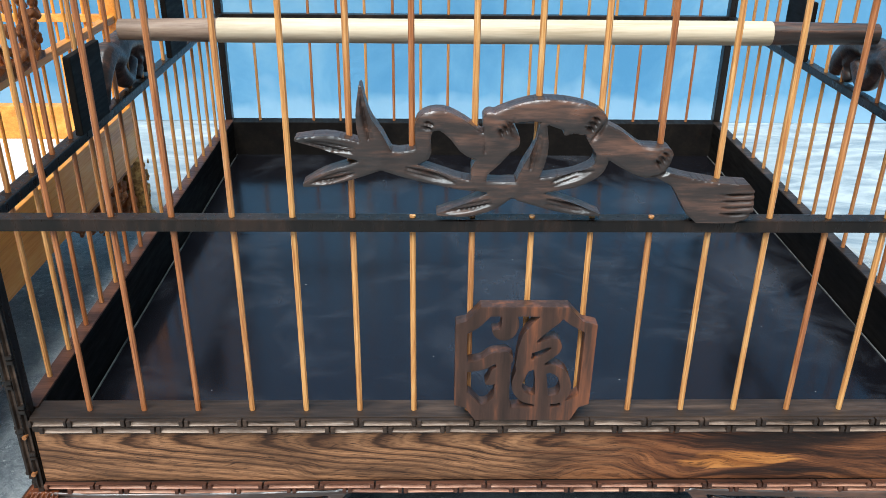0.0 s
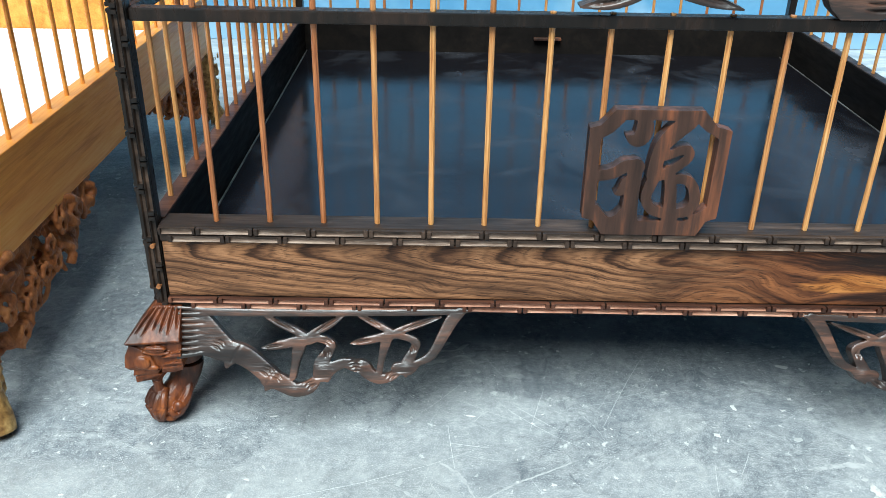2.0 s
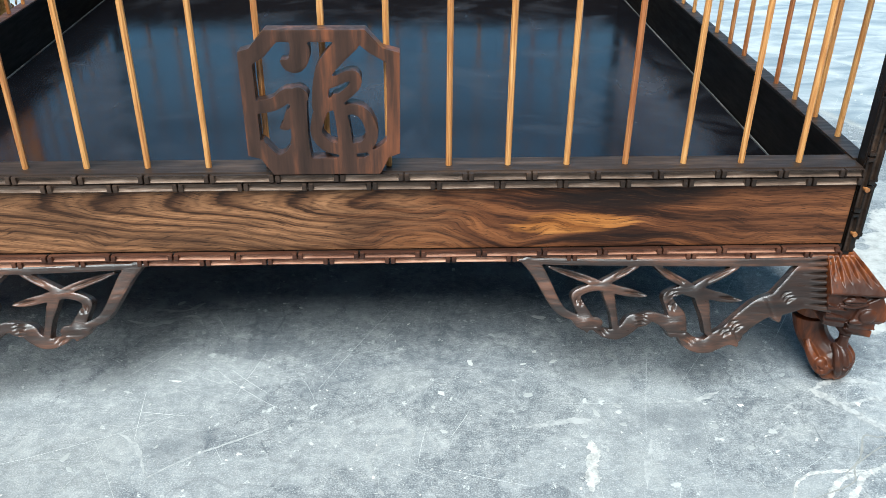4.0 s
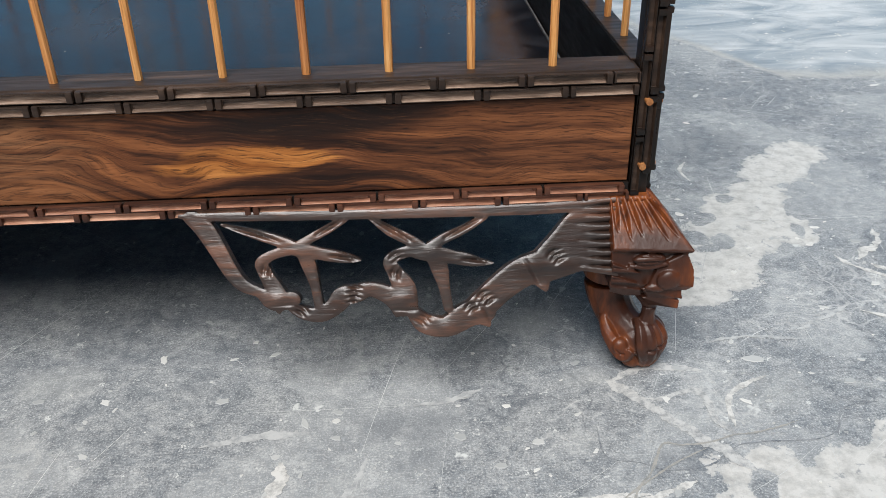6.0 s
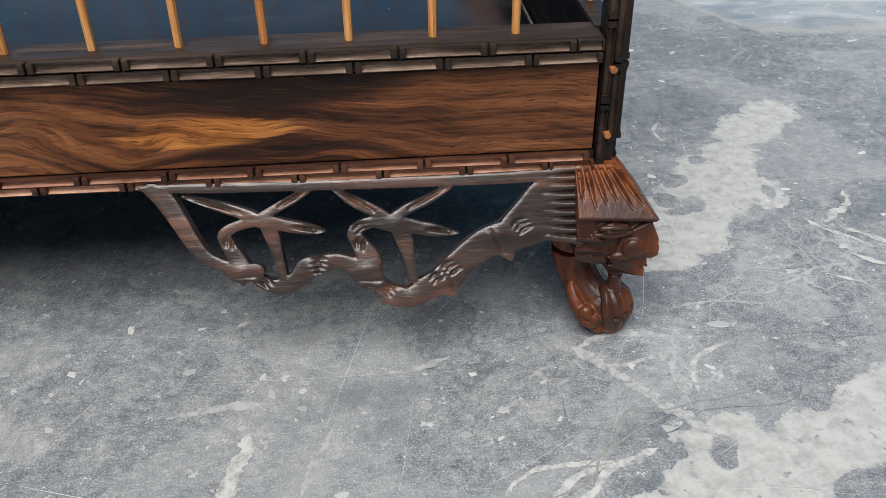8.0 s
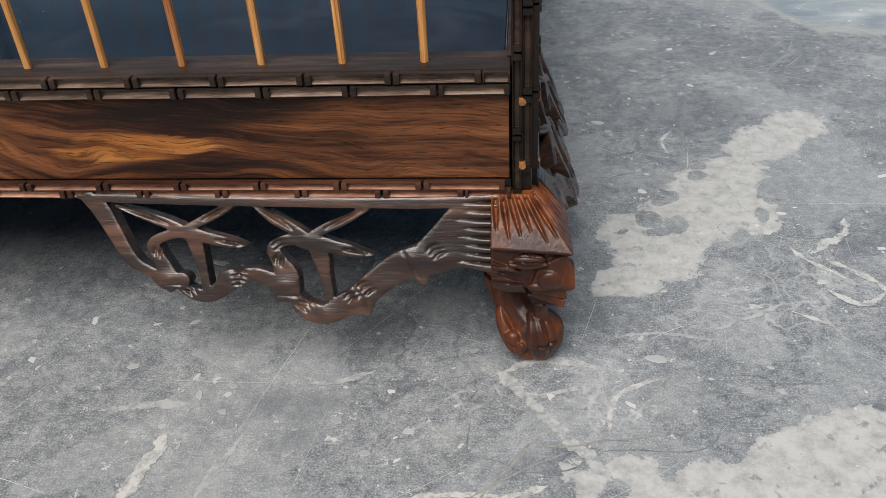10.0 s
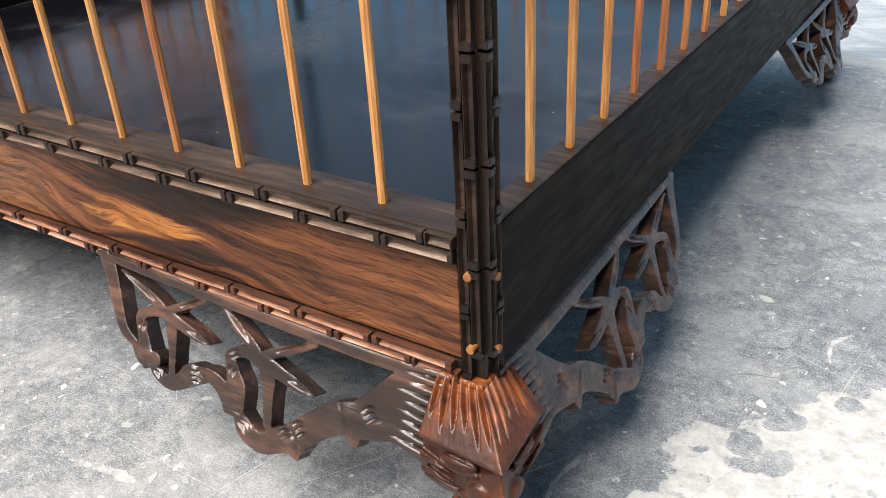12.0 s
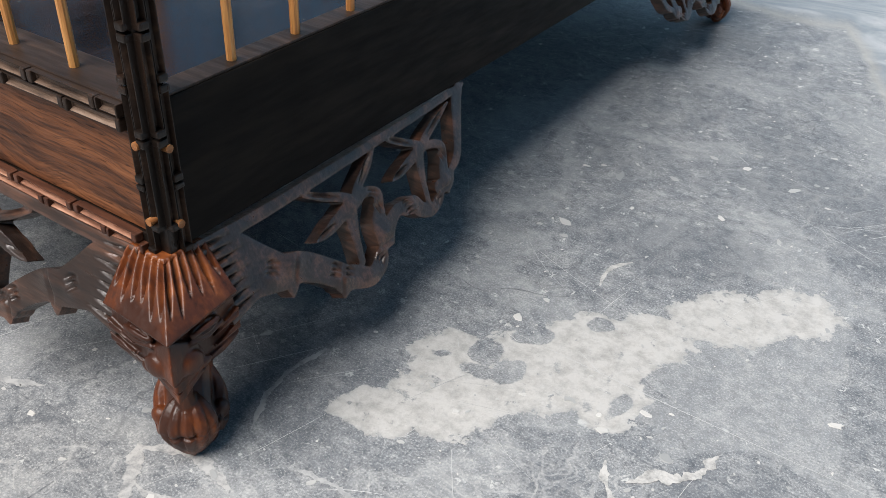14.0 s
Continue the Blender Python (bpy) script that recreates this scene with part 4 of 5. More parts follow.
def foot_mesh():
    bm = bmesh.new()

    def block(*points):
        hull(bm, [(a * 0.001, b * 0.001, z * 0.001) for a, b, z in points])

    def limb(points, around=7, steps=4):
        tube(bm, [tuple(q * 0.001 for q in p) for p in points], around, steps)

    def knob(centre, radii, turn=(0, 0, 0)):
        ball(bm, tuple(q * 0.001 for q in centre), tuple(q * 0.001 for q in radii), turn, 3)

    # mane: a flared cap with an overhanging brim, pointed at the corner
    block((-10.2, 1.0, 53.0), (1.0, 1.0, 53.0), (1.0, -10.2, 53.0), (-10.2, -10.2, 53.0),
          (-10.5, 9.4, 42.6), (10.6, 10.6, 41.6), (9.4, -10.5, 42.6), (-10.5, -10.5, 42.6),
          (-10.5, 8.7, 41.4), (9.8, 9.8, 40.6), (8.7, -10.5, 41.4))
    # head: a block under the brim, and a snout with its ridge on the corner
    block((-10.4, 7.8, 42.5), (7.8, 7.8, 42.0), (7.8, -10.4, 42.5), (-10.4, -10.4, 42.5), (-10.4, 8.3, 31.0), (8.3, -10.4, 31.0), (-10.4, -10.4, 29.5), (7.0, 7.0, 29.0), (-9.6, 7.0, 28.6), (7.0, -9.6, 28.6))
    block((9.2, 9.2, 40.6), (11.0, 11.0, 36.0), (11.3, 11.3, 31.4), (10.0, 10.0, 29.4), (2.0, 9.0, 36.6), (9.0, 2.0, 36.6), (0.2, 9.2, 31.0), (9.2, 0.2, 31.0), (1.2, 8.2, 29.0), (8.2, 1.2, 29.0), (0, 0, 38.0), (0, 0, 29.0))
    block((8.9, 8.9, 29.6), (9.4, 9.4, 26.4), (-1.0, 8.3, 28.8), (8.3, -1.0, 28.8), (0.6, 7.4, 26.2), (7.4, 0.6, 26.2), (-3.0, -3.0, 28.0))
    block((9.0, 9.0, 25.5), (8.8, 8.8, 22.8), (-1.0, 7.2, 26.0), (7.2, -1.0, 26.0), (1.4, 5.6, 22.6), (5.6, 1.4, 22.6), (-3.0, -3.0, 24.0))
    limb([(1.5, 1.5, 29.0, 4.6), (2.0, 2.0, 25.2, 4.0), (2.8, 2.8, 22.0, 2.8), (2.8, 2.8, 18.4, 1.9), (2.6, 2.6, 14.0, 2.8)], 9)
    for swap in (0, 1):
        def at(a, b, z):
            return (b, a, z) if swap else (a, b, z)
        # brow and almond eye, ball of the nostril
        knob(at(-0.6, 9.0, 38.9), at(4.4, 1.5, 1.5))
        limb([(*at(-5.8, 8.6, 37.0), 0.6), (*at(-0.8, 9.2, 36.6), 0.8), (*at(4.2, 9.4, 37.6), 0.6)], 6)
        knob(at(4.8, 10.0, 33.0), at(3.2, 1.5, 2.9))
        knob(at(2.0, 9.0, 30.2), at(3.2, 1.2, 1.3))
        # tufts swept back over the cheek, and the corner of the jaw
        block(at(-10.4, 9.4, 38.4), at(-10.4, 9.3, 35.6), at(-1.8, 9.2, 34.6), at(-4.4, 9.7, 35.6), at(-10.4, 7.4, 38.0), at(-3.0, 7.6, 34.6))
        block(at(-10.4, 9.5, 34.8), at(-10.4, 9.3, 32.4), at(-2.2, 9.0, 31.4), at(-4.6, 9.5, 32.2), at(-10.4, 7.4, 34.4), at(-3.0, 7.6, 31.4))
        block(at(-10.2, 8.8, 31.0), at(-10.0, 7.4, 28.4), at(-2.0, 8.4, 29.4), at(-1.0, 7.0, 26.4), at(-6.0, 7.4, 27.0), at(-8.0, 2.0, 29.0), at(-1.0, 2.0, 27.0))
        # scroll from the leg round to the side of the paw
        limb([(*at(-8.4, -1.6, 15.0), 1.6), (*at(-7.6, 1.4, 11.4), 2.1), (*at(-5.6, 3.4, 7.8), 2.5), (*at(-3.4, 5.0, 5.6), 2.5), (*at(-1.6, 6.2, 8.4), 1.8)])
        knob(at(-4.8, 4.8, 8.4), at(2.6, 2.0, 2.6))
        knob(at(-0.6, 3.8, 3.0), at(3.2, 2.6, 2.4))
    # leg and paw
    limb([(-5.2, -5.2, 34.0, 7.4), (-7.0, -7.0, 27.0, 6.8), (-6.6, -6.6, 20.0, 6.1), (-4.0, -4.0, 13.5, 5.7), (-0.4, -0.4, 9.6, 5.6)], 14)
    knob((0.6, 0.6, 8.2), (6.2, 6.2, 5.8))
    for da, db in ((6.8, 0.4), (6.6, 2.9), (4.9, 4.9), (2.9, 6.6), (0.4, 6.8)):
        low = 0.3 if da == db else 1.2
        limb([(da * 0.30, db * 0.30, 15.6, 1.2), (da * 0.84, db * 0.84, 13.6, 1.6), (da * 1.16, db * 1.16, 9.4, 1.7), (da * 0.80 + 1.3, db * 0.80 + 1.3, 4.0 + low, 1.5), (da * 0.42 + 2.0, db * 0.42 + 2.0, 0.6 + low * 0.6, 0.9)], 7)
    # nothing reaches below the sole
    for v in bm.verts:
        v.co.z = max(v.co.z, 0.0)
    me = fused(bm, "foot", M_FOOT, 0.00030, 1)
    cuts = []
    for swap in (0, 1):
        def turned(points):
            return [(b, a, z, w) if swap else (a, b, z, w) for a, b, z, w in points]
        # locks of the mane
        for k in range(6):
            s, e = (k + 0.5) / 6, 0.66 + 0.16 * (k * 5 % 3) / 2
            top, foot = (-10.2 + 11.2 * s, 1.0, 53.0), (-10.5 + 21.1 * s, 9.4 + 1.2 * s, 42.6 - s)
            cuts.append((turned([(*[p + (q - p) * f for p, q in zip(top, foot)], w) for f, w in ((0.0, 1.8), (e * 0.5, 1.7), (e, 0.3))]), 1.4))
        # eyelids, mouth, lips, strands of the tufts
        cuts.append((turned([(-5.4, 9.4, 38.3, 0.8), (-0.8, 10.6, 38.7, 1.0), (3.8, 10.0, 38.3, 0.6)]), 0.9))
        cuts.append((turned([(-5.6, 9.0, 40.2, 0.8), (-0.6, 9.6, 40.6, 1.0), (4.4, 9.4, 39.8, 0.8)]), 1.0))
        cuts.append((turned([(-10.0, 9.2, 31.6, 1.2), (-5.0, 9.0, 30.4, 1.3), (-0.6, 8.8, 28.8, 1.0)]), 1.1))
        cuts.append((turned([(2.4, 9.6, 31.6, 0.8), (3.0, 10.0, 30.9, 0.9), (6.0, 10.6, 30.4, 0.8), (8.4, 10.8, 31.4, 0.6)]), 0.7))
        cuts.append((turned([(2.2, 10.2, 34.8, 0.7), (3.4, 10.6, 36.0, 0.8), (6.6, 11.0, 36.4, 0.7)]), 0.6))
        for z0 in (37.0, 33.6):
            cuts.append((turned([(-10.0, 9.4, z0, 0.8), (-6.6, 9.6, z0 - 0.4, 0.8), (-3.6, 9.5, z0 - 1.4, 0.4)]), 0.6))
        # hollow along the leg, spiral of the scroll
        cuts.append((turned([(-11.8, -1.6, 27.0, 0.9), (-11.4, -1.2, 21.0, 1.1), (-9.6, 0.6, 16.6, 0.9)]), 0.7))
        cuts.append((turned([(-4.8, 6.6, 10.6, 0.8), (-2.9, 6.8, 9.6, 0.9), (-3.0, 6.8, 7.2, 0.9), (-5.0, 6.7, 6.6, 0.8), (-6.2, 6.4, 8.2, 0.6)]), 0.8))
    return engrave(me, cuts)


FOOT = foot_mesh()
for (x, y), turn in (((HALF, 0), -90), ((HALF, DEEP), 0), ((-HALF, DEEP), 90), ((-HALF, 0), 180)):
    part("foot", FOOT, None, cage, "reddish carved beast-head foot with a scrolled paw", m=pose(x, y, 0, 0, 0, turn))


# plaque with a cut-through character, leaning on the front bars
def plaque_mesh():
    outer = [(0, 6.5), (0, 40), (3.6, 41.0), (8.5, 46.6), (38.5, 46.6), (43.6, 41.0), (48.8, 39.6), (48.4, 7), (44.8, 5.6), (42.0, 0), (7.6, 0), (4.0, 5.4)]
    inner = [(4.4, 10.4), (4.1, 36.2), (8.0, 38.6), (12.0, 43.0), (35.6, 43.0), (39.6, 39.6), (44.7, 36.6), (44.3, 11.4), (41.2, 8.0), (37.0, 5.6), (12.0, 5.4), (8.0, 7.6)]
    bands = [[*outer[k:k + 2], *inner[k:k + 2][::-1]] if k < 11 else [outer[11], outer[0], inner[0], inner[11]] for k in range(12)]
    strokes = [
        [(18.2, 43.8, 4.6), (18.8, 39.8, 6.0), (17.6, 36.4, 5.4), (15.2, 35.9, 3.6), (13.2, 37.0, 1.2)],
        [(3.3, 22.4, 4.0), (9.6, 23.6, 4.0), (13.8, 26.2, 4.6), (18.0, 26.0, 4.8)],
        [(17.2, 26.3, 5.4), (17.0, 18.8, 5.2), (16.8, 11.0, 5.6), (16.6, 4.4, 7.4)],
        [(15.0, 20.0, 4.6), (13.0, 16.7, 3.0), (11.2, 15.9, 0.9)],
        [(4.6, 10.2, 2.8), (8.6, 5.0, 4.0), (12.7, 5.6, 4.2), (14.8, 9.6, 2.2)],
        [(33.4, 42.8, 6.4), (29.6, 39.0, 6.0), (26.0, 34.6, 5.4), (24.4, 29.2, 5.0), (23.8, 23.0, 5.0)],
        [(26.2, 30.6, 4.6), (29.4, 31.0, 3.0), (32.0, 32.2, 3.2), (34.7, 32.4, 3.4), (35.1, 29.9, 3.4), (32.2, 26.8, 3.3), (28.0, 23.8, 3.6), (24.6, 22.6, 4.2)],
        [(25.0, 24.2, 4.6), (22.9, 18.6, 4.0), (22.2, 13.8, 3.6), (25.0, 9.9, 3.8), (29.4, 8.4, 3.6)],
    ]
    strokes += [
        [(29.2, 25.0, 3.8), (30.6, 17.2, 4.2), (31.2, 9.4, 4.8), (31.9, 3.8, 6.4)],
        [(29.8, 20.8, 3.4), (34.0, 21.9, 3.4), (37.9, 19.5, 3.7), (39.6, 13.8, 3.9), (37.7, 9.6, 3.9), (33.0, 8.6, 3.4)],
        [(38.8, 7.4, 1.6), (42.1, 7.7, 2.6), (45.3, 9.3, 4.0)],
    ]
    return carved(strokes, (), bands, (), 0.00034, -0.0012, 0.0040, 0.0004, "plaque", M_PLAQUE)


part("plaque", plaque_mesh(), None, cage, "pierced rosewood plaque with the cut-out character \u798f", m=pose(-0.0252, 0.0, RAIL_TOP + 0.0002) @ Matrix.Diagonal((1.012, 1, 1.02, 1)))


# carved branch over the cross rail, foot of the door
def branch_mesh():
    upper = [
        [(19.1, 195.6, 8.0), (23.8, 192.5, 9.6), (31.0, 187.8, 9.2), (36.8, 186.6, 10.1), (40.8, 189.0, 4.8)],
        [(-15.4, 200.0, 3.7), (-7.9, 202.2, 5.5), (-0.3, 203.4, 7.0), (7.5, 202.0, 9.2), (13.7, 200.5, 9.5), (17.4, 199.8, 7.7)],
        [(11.0, 199.6, 6.6), (8.5, 196.3, 1.8)],
        [(-15.5, 200.6, 4.4), (-12.6, 196.9, 9.2), (-9.7, 193.5, 7.7)],
        [(-12.4, 192.6, 9.4), (-14.6, 188.4, 7.3), (-18.2, 183.6, 5.8), (-18.6, 178.6, 4.0)],
        [(-12.9, 190.8, 7.7), (-20.2, 192.3, 9.0), (-25.3, 196.9, 7.6), (-30.8, 200.1, 6.4), (-35.7, 198.8, 6.2), (-36.5, 193.6, 4.8), (-36.8, 189.0, 5.1), (-43.0, 187.5, 4.8), (-48.5, 187.1, 6.6)],
    ]
    leaves = [
        [(-49.6, 187.7, 5.5), (-58.5, 190.3, 6.0), (-67.2, 192.6, 4.8), (-76.5, 193.5, 0.9)],
        [(-49.6, 188.9, 6.6), (-52.8, 194.1, 7.4), (-55.3, 201.5, 4.2), (-55.8, 210.6, 0.9)],
        [(-50.8, 186.0, 5.0), (-58.7, 183.2, 5.1), (-67.8, 180.5, 4.4), (-74.5, 178.4, 1.2)],
        [(-48.6, 186.6, 6.4), (-41.9, 183.8, 5.4), (-33.5, 181.4, 4.8), (-24.4, 178.9, 3.7), (-18.0, 178.2, 3.5), (-9.5, 177.4, 4.4)],
        [(-9.4, 176.5, 5.6), (-14.6, 172.9, 6.0), (-22.0, 169.8, 4.6), (-31.7, 168.3, 0.9)],
        [(-4.6, 175.6, 5.0), (3.6, 172.9, 4.8), (12.4, 170.3, 3.7), (21.4, 168.2, 0.7)],
        [(-4.2, 178.4, 5.6), (-1.5, 184.0, 6.4), (1.0, 191.0, 4.4), (1.2, 198.5, 2.4)],
        [(-4.2, 177.6, 6.0), (5.3, 179.0, 5.1), (13.6, 180.8, 4.8), (19.4, 184.2, 4.2), (20.6, 189.0, 4.0), (18.1, 193.8, 4.4)],
        [(-9.5, 177.0, 5.6), (-3.6, 176.8, 6.0)],
    ]
    block = [(36.8, 184.5), (40.8, 183.6), (45.0, 182.4), (49.8, 181.2), (59.1, 179.6), (69.4, 179.0), (71.3, 176.9), (72.0, 169.4), (69.6, 166.6), (66.0, 165.5), (53.6, 165.5), (50.0, 168.6), (47.1, 173.7), (44.0, 178.6), (38.5, 181.5)]
    cuts = []
    for line in leaves[:8]:
        mid = line[1:-1]
        (x0, z0, w0), (x1, z1, w1) = line[1], line[-1] if len(line) == 4 else line[3]
        nx, nz = -(z1 - z0), x1 - x0
        long = math.hypot(nx, nz)
        for side in (-0.55, 0.75):
            ox, oz = nx / long * side, nz / long * side
            cuts.append(([(x0 + ox, z0 + oz, 0.8), ((x0 + x1) / 2 + ox, (z0 + z1) / 2 + oz, 1.7), (x0 + (x1 - x0) * 0.94, z0 + (z1 - z0) * 0.94, 0.3)], 2.6 if side > 0 else 1.6))
    for k in range(4):
        cuts.append(([(59.2 + k * 0.3, 175.8 - k * 2.25, 0.3), (64.5, 175.4 - k * 2.25, 1.1), (71.6, 175.6 - k * 2.25, 0.9)], 2.0))
    for cx, cz, turn, count in ((-11.0, 197.5, 35, 3), (16.6, 199.0, 60, 3), (39.5, 187.6, 45, 3), (-34.6, 199.0, 70, 2)):
        ca, sa = math.cos(radians(turn)), math.sin(radians(turn))
        for k in range(count):
            bx, bz = cx + (k - 1) * 1.7 * ca, cz + (k - 1) * 1.7 * sa
            cuts.append(([(bx - 2.0 * sa, bz + 2.0 * ca, 0.4), (bx + 0.4 * ca, bz + 0.4 * sa, 1.3), (bx + 2.0 * sa, bz - 2.0 * ca, 0.4)], 2.4))
    # steps where one joint of the stem ends and the next begins
    cuts += [([(21.0, 200.5, 0.8), (18.6, 196.0, 2.2), (16.2, 193.0, 1.0)], 1.6), ([(-8.0, 201.0, 0.8), (-8.4, 197.0, 1.8), (-5.8, 194.0, 0.8)], 1.4), ([(42.5, 186.0, 0.8), (41.6, 183.0, 1.8), (37.0, 181.0, 0.8)], 1.2), ([(-17.0, 195.0, 0.8), (-16.8, 190.0, 1.8)], 1.0)]
    bumps = [(36.6, 187.0, 4.0, 1.4), (12.5, 200.5, 4.0, 1.4), (-12.6, 196.6, 3.6, 1.3), (-21.5, 193.0, 4.0, 0.7), (28.0, 189.5, 4.0, 0.6), (0.0, 203.0, 4.0, 0.6), (-34.0, 199.0, 3.4, 0.8), (-6.0, 177.0, 3.6, 0.7), (-50.0, 187.4, 3.6, 0.7), (62.0, 173.0, 7.0, 0.6)]
    return carved(upper + leaves, cuts, [block], bumps, 0.00036, 0.0004, 0.0074, 0.0014, "branch", M_BRACKET)


part("branch", branch_mesh(), None, cage, "carved dark bamboo branch with leaves above the cross rail")


# holders for the perch and the cups, on the side rails
def holder_mesh():
    bm = bmesh.new()
    tube(bm, [(0, -0.030, 0.166, 0.003), (0, -0.028, 0.178, 0.005), (0, -0.018, 0.187, 0.006), (0, -0.006, 0.183, 0.006), (0, 0.004, 0.188, 0.006), (0, 0.018, 0.186, 0.006), (0, 0.030, 0.176, 0.006), (0, 0.036, 0.168, 0.004)])
    tube(bm, [(0, -0.012, 0.186, 0.004), (0, -0.004, 0.174, 0.005), (0, 0.006, 0.170, 0.004), (0, 0.014, 0.178, 0.004)])
    tube(bm, [(0, 0.016, 0.184, 0.004), (0, 0.022, 0.174, 0.004), (0, 0.018, 0.167, 0.003)])
    ball(bm, (0, -0.002, 0.190), (0.005, 0.010, 0.004))
    return fused(bm, "perch_holder", M_BRACKET, 0.0009)


HOLDER = holder_mesh()
for sx in (-1, 1):
    part("perch_holder", HOLDER, None, cage, "carved dark perch holder", m=pose(sx * 0.1840, 0.160, 0))
    for y0, y1 in ((0.088, 0.122), (0.226, 0.260)):
        part("cup_plate", boxes((sx * 0.1816, sx * 0.1784, y0, y1, 0.1655, 0.1985), bevel=0.0008), M_BLACK, cage, "flat black plate on the side rail")
part("slide_grip", boxes((-0.0085, 0.0120, DEEP - 0.0165, DEEP - 0.0118, 0.0722, 0.0742), bevel=0.0006), M_PLAQUE, cage, "small reddish wooden grip")

perch = thing("perch", "pale round wooden perch with dark ends, lying on carved holders", "perch")
part("stick", rod(bmesh.new(), (-0.131, 0.143, 0.1985), (0.124, 0.143, 0.1985), 0.0056, 0.0056, 20), M_PERCH, perch, "pale stripped stick", smooth=True)
part("perch_end", rod(bmesh.new(), (-0.1308, 0.143, 0.1985), (-0.1760, 0.143, 0.1985), 0.0055, 0.0048, 16), M_PERCH_END, perch, "pale brown wooden end", smooth=True)
part("perch_end", rod(bmesh.new(), (0.1238, 0.143, 0.1985), (0.1740, 0.143, 0.1985), 0.0055, 0.0048, 16), M_BRACKET, perch, "dark wooden end", smooth=True)

tray = thing("cage_tray", "glossy black lacquered droppings tray, dusty and scuffed", "tray")
part("board", boxes((-0.1777, 0.1777, 0.0124, DEEP - 0.0124, 0.0558, 0.0618), bevel=0.0003), M_LACQUER, tray)
for sx in (-1, 1):
    part("edge_strip", boxes((sx * 0.1778, sx * 0.1785, 0.0124, DEEP - 0.0124, 0.0558, 0.0621)), M_WORN, tray, "worn pale edge")

# ---- honey-coloured cage beside it ----
YX, YY0, YY1, YW = -0.2515, -0.0125, 0.3620, 0.374
cage_b = thing("bird_cage", "honey-coloured wooden bird cage with a white paper floor and carved feet", "bird cage")
xa, xb = YX - YW, YX
part("side_board", boxes((xb, xb - 0.010, YY0 + 0.008, YY1 - 0.008, 0.0600, 0.1000), bevel=0.0006), M_GOLDWOOD, cage_b)
part("side_board", boxes((xa, xa + 0.010, YY0 + 0.008, YY1 - 0.008, 0.0600, 0.1000), bevel=0.0006), M_GOLDWOOD, cage_b)
part("front_board", boxes((xa + 0.008, xb - 0.008, YY0, YY0 + 0.010, 0.0600, 0.1000), bevel=0.0006), M_GOLDWOOD, cage_b)
part("back_board", boxes((xa + 0.008, xb - 0.008, YY1 - 0.010, YY1, 0.0600, 0.1000), bevel=0.0006), M_GOLDWOOD, cage_b)
part("paper_floor", boxes((xa + 0.011, xb - 0.011, YY0 + 0.011, YY1 - 0.011, 0.0720, 0.0760)), M_PAPER, cage_b, "clean white paper floor")
for px in (xa, xb - 0.008):
    for py in (YY0, YY1 - 0.008):
        part("post", boxes((px, px + 0.008, py, py + 0.008, 0.0580, 0.34), bevel=0.001), M_GOLDWOOD, cage_b)
for z0 in (0.1600, 0.335):
    part("cross_rail", boxes((xb - 0.0075, xb - 0.0015, YY0 + 0.008, YY1 - 0.008, z0, z0 + 0.005), bevel=0.0005), M_GOLDWOOD, cage_b)
    part("cross_rail", boxes((xa + 0.008, xb - 0.008, YY1 - 0.0075, YY1 - 0.0015, z0, z0 + 0.005), bevel=0.0005), M_GOLDWOOD, cage_b)
    part("cross_rail", boxes((xa + 0.008, xb - 0.008, YY0 + 0.0015, YY0 + 0.0075, z0, z0 + 0.005), bevel=0.0005), M_GOLDWOOD, cage_b)
    part("cross_rail", boxes((xa + 0.0015, xa + 0.0075, YY0 + 0.008, YY1 - 0.008, z0, z0 + 0.005), bevel=0.0005), M_GOLDWOOD, cage_b)
BAR_B = bar_mesh(0.099, 0.336)
BAR_B.materials[0] = M_GOLDWOOD
for k in range(17):
    y = 0.0128 + k * 0.0203
    part("bar", BAR_B, None, cage_b, m=pose(xb - 0.0045, y, 0, 0, 0, 40 * k))
    part("bar", BAR_B, None, cage_b, m=pose(xb - 0.024 - k * 0.0203, YY1 - 0.0045, 0, 0, 0, 30 * k))
    part("bar", BAR_B, None, cage_b, m=pose(xb - 0.024 - k * 0.0203, YY0 + 0.0045, 0, 0, 0, 30 * k))


def knotted(seed, length, drop, thick):
    """Pierced carving of flowers and twisted stems, hanging from z = 0 and running along y."""
    rng = random.Random(seed)
    bm = bmesh.new()
    box(bm, -thick * 0.35, thick * 0.35, 0, length, -0.004, 0)
    for _ in range(int(length * 620)):
        y = rng.uniform(0.002, length)
        reach = drop * (1 - (y / length) ** 1.7) * 0.9 + 0.006
        z = -rng.uniform(0.0, reach)
        r = rng.uniform(0.0016, 0.0030)
        x = rng.uniform(-0.25, 0.5) * thick
        turn, size = rng.uniform(0, 6.28), rng.uniform(0.003, 0.0065)
        pts = [(x + 0.0016 * math.sin(a * 1.7), y + size * math.cos(a + turn), z + size * math.sin(a + turn), r * (1 - a / 9)) for a in (0, 1.2, 2.4, 3.6, 4.8)]
        tube(bm, pts, 7, 3)
    for _ in range(int(length * 90)):
        y = rng.uniform(0.008, length * 0.8)
        z = -rng.uniform(0.3, 0.95) * drop * (1 - (y / length) ** 1.7)
        for p in range(6):
            a = p * 1.047
            ball(bm, (thick * 0.55, y + 0.0034 * math.cos(a), z + 0.0034 * math.sin(a)), (0.0016, 0.0022, 0.0022), (0, 0, 0), 1)
    return fused(bm, "carved_bracket", M_ROOT, 0.0009)


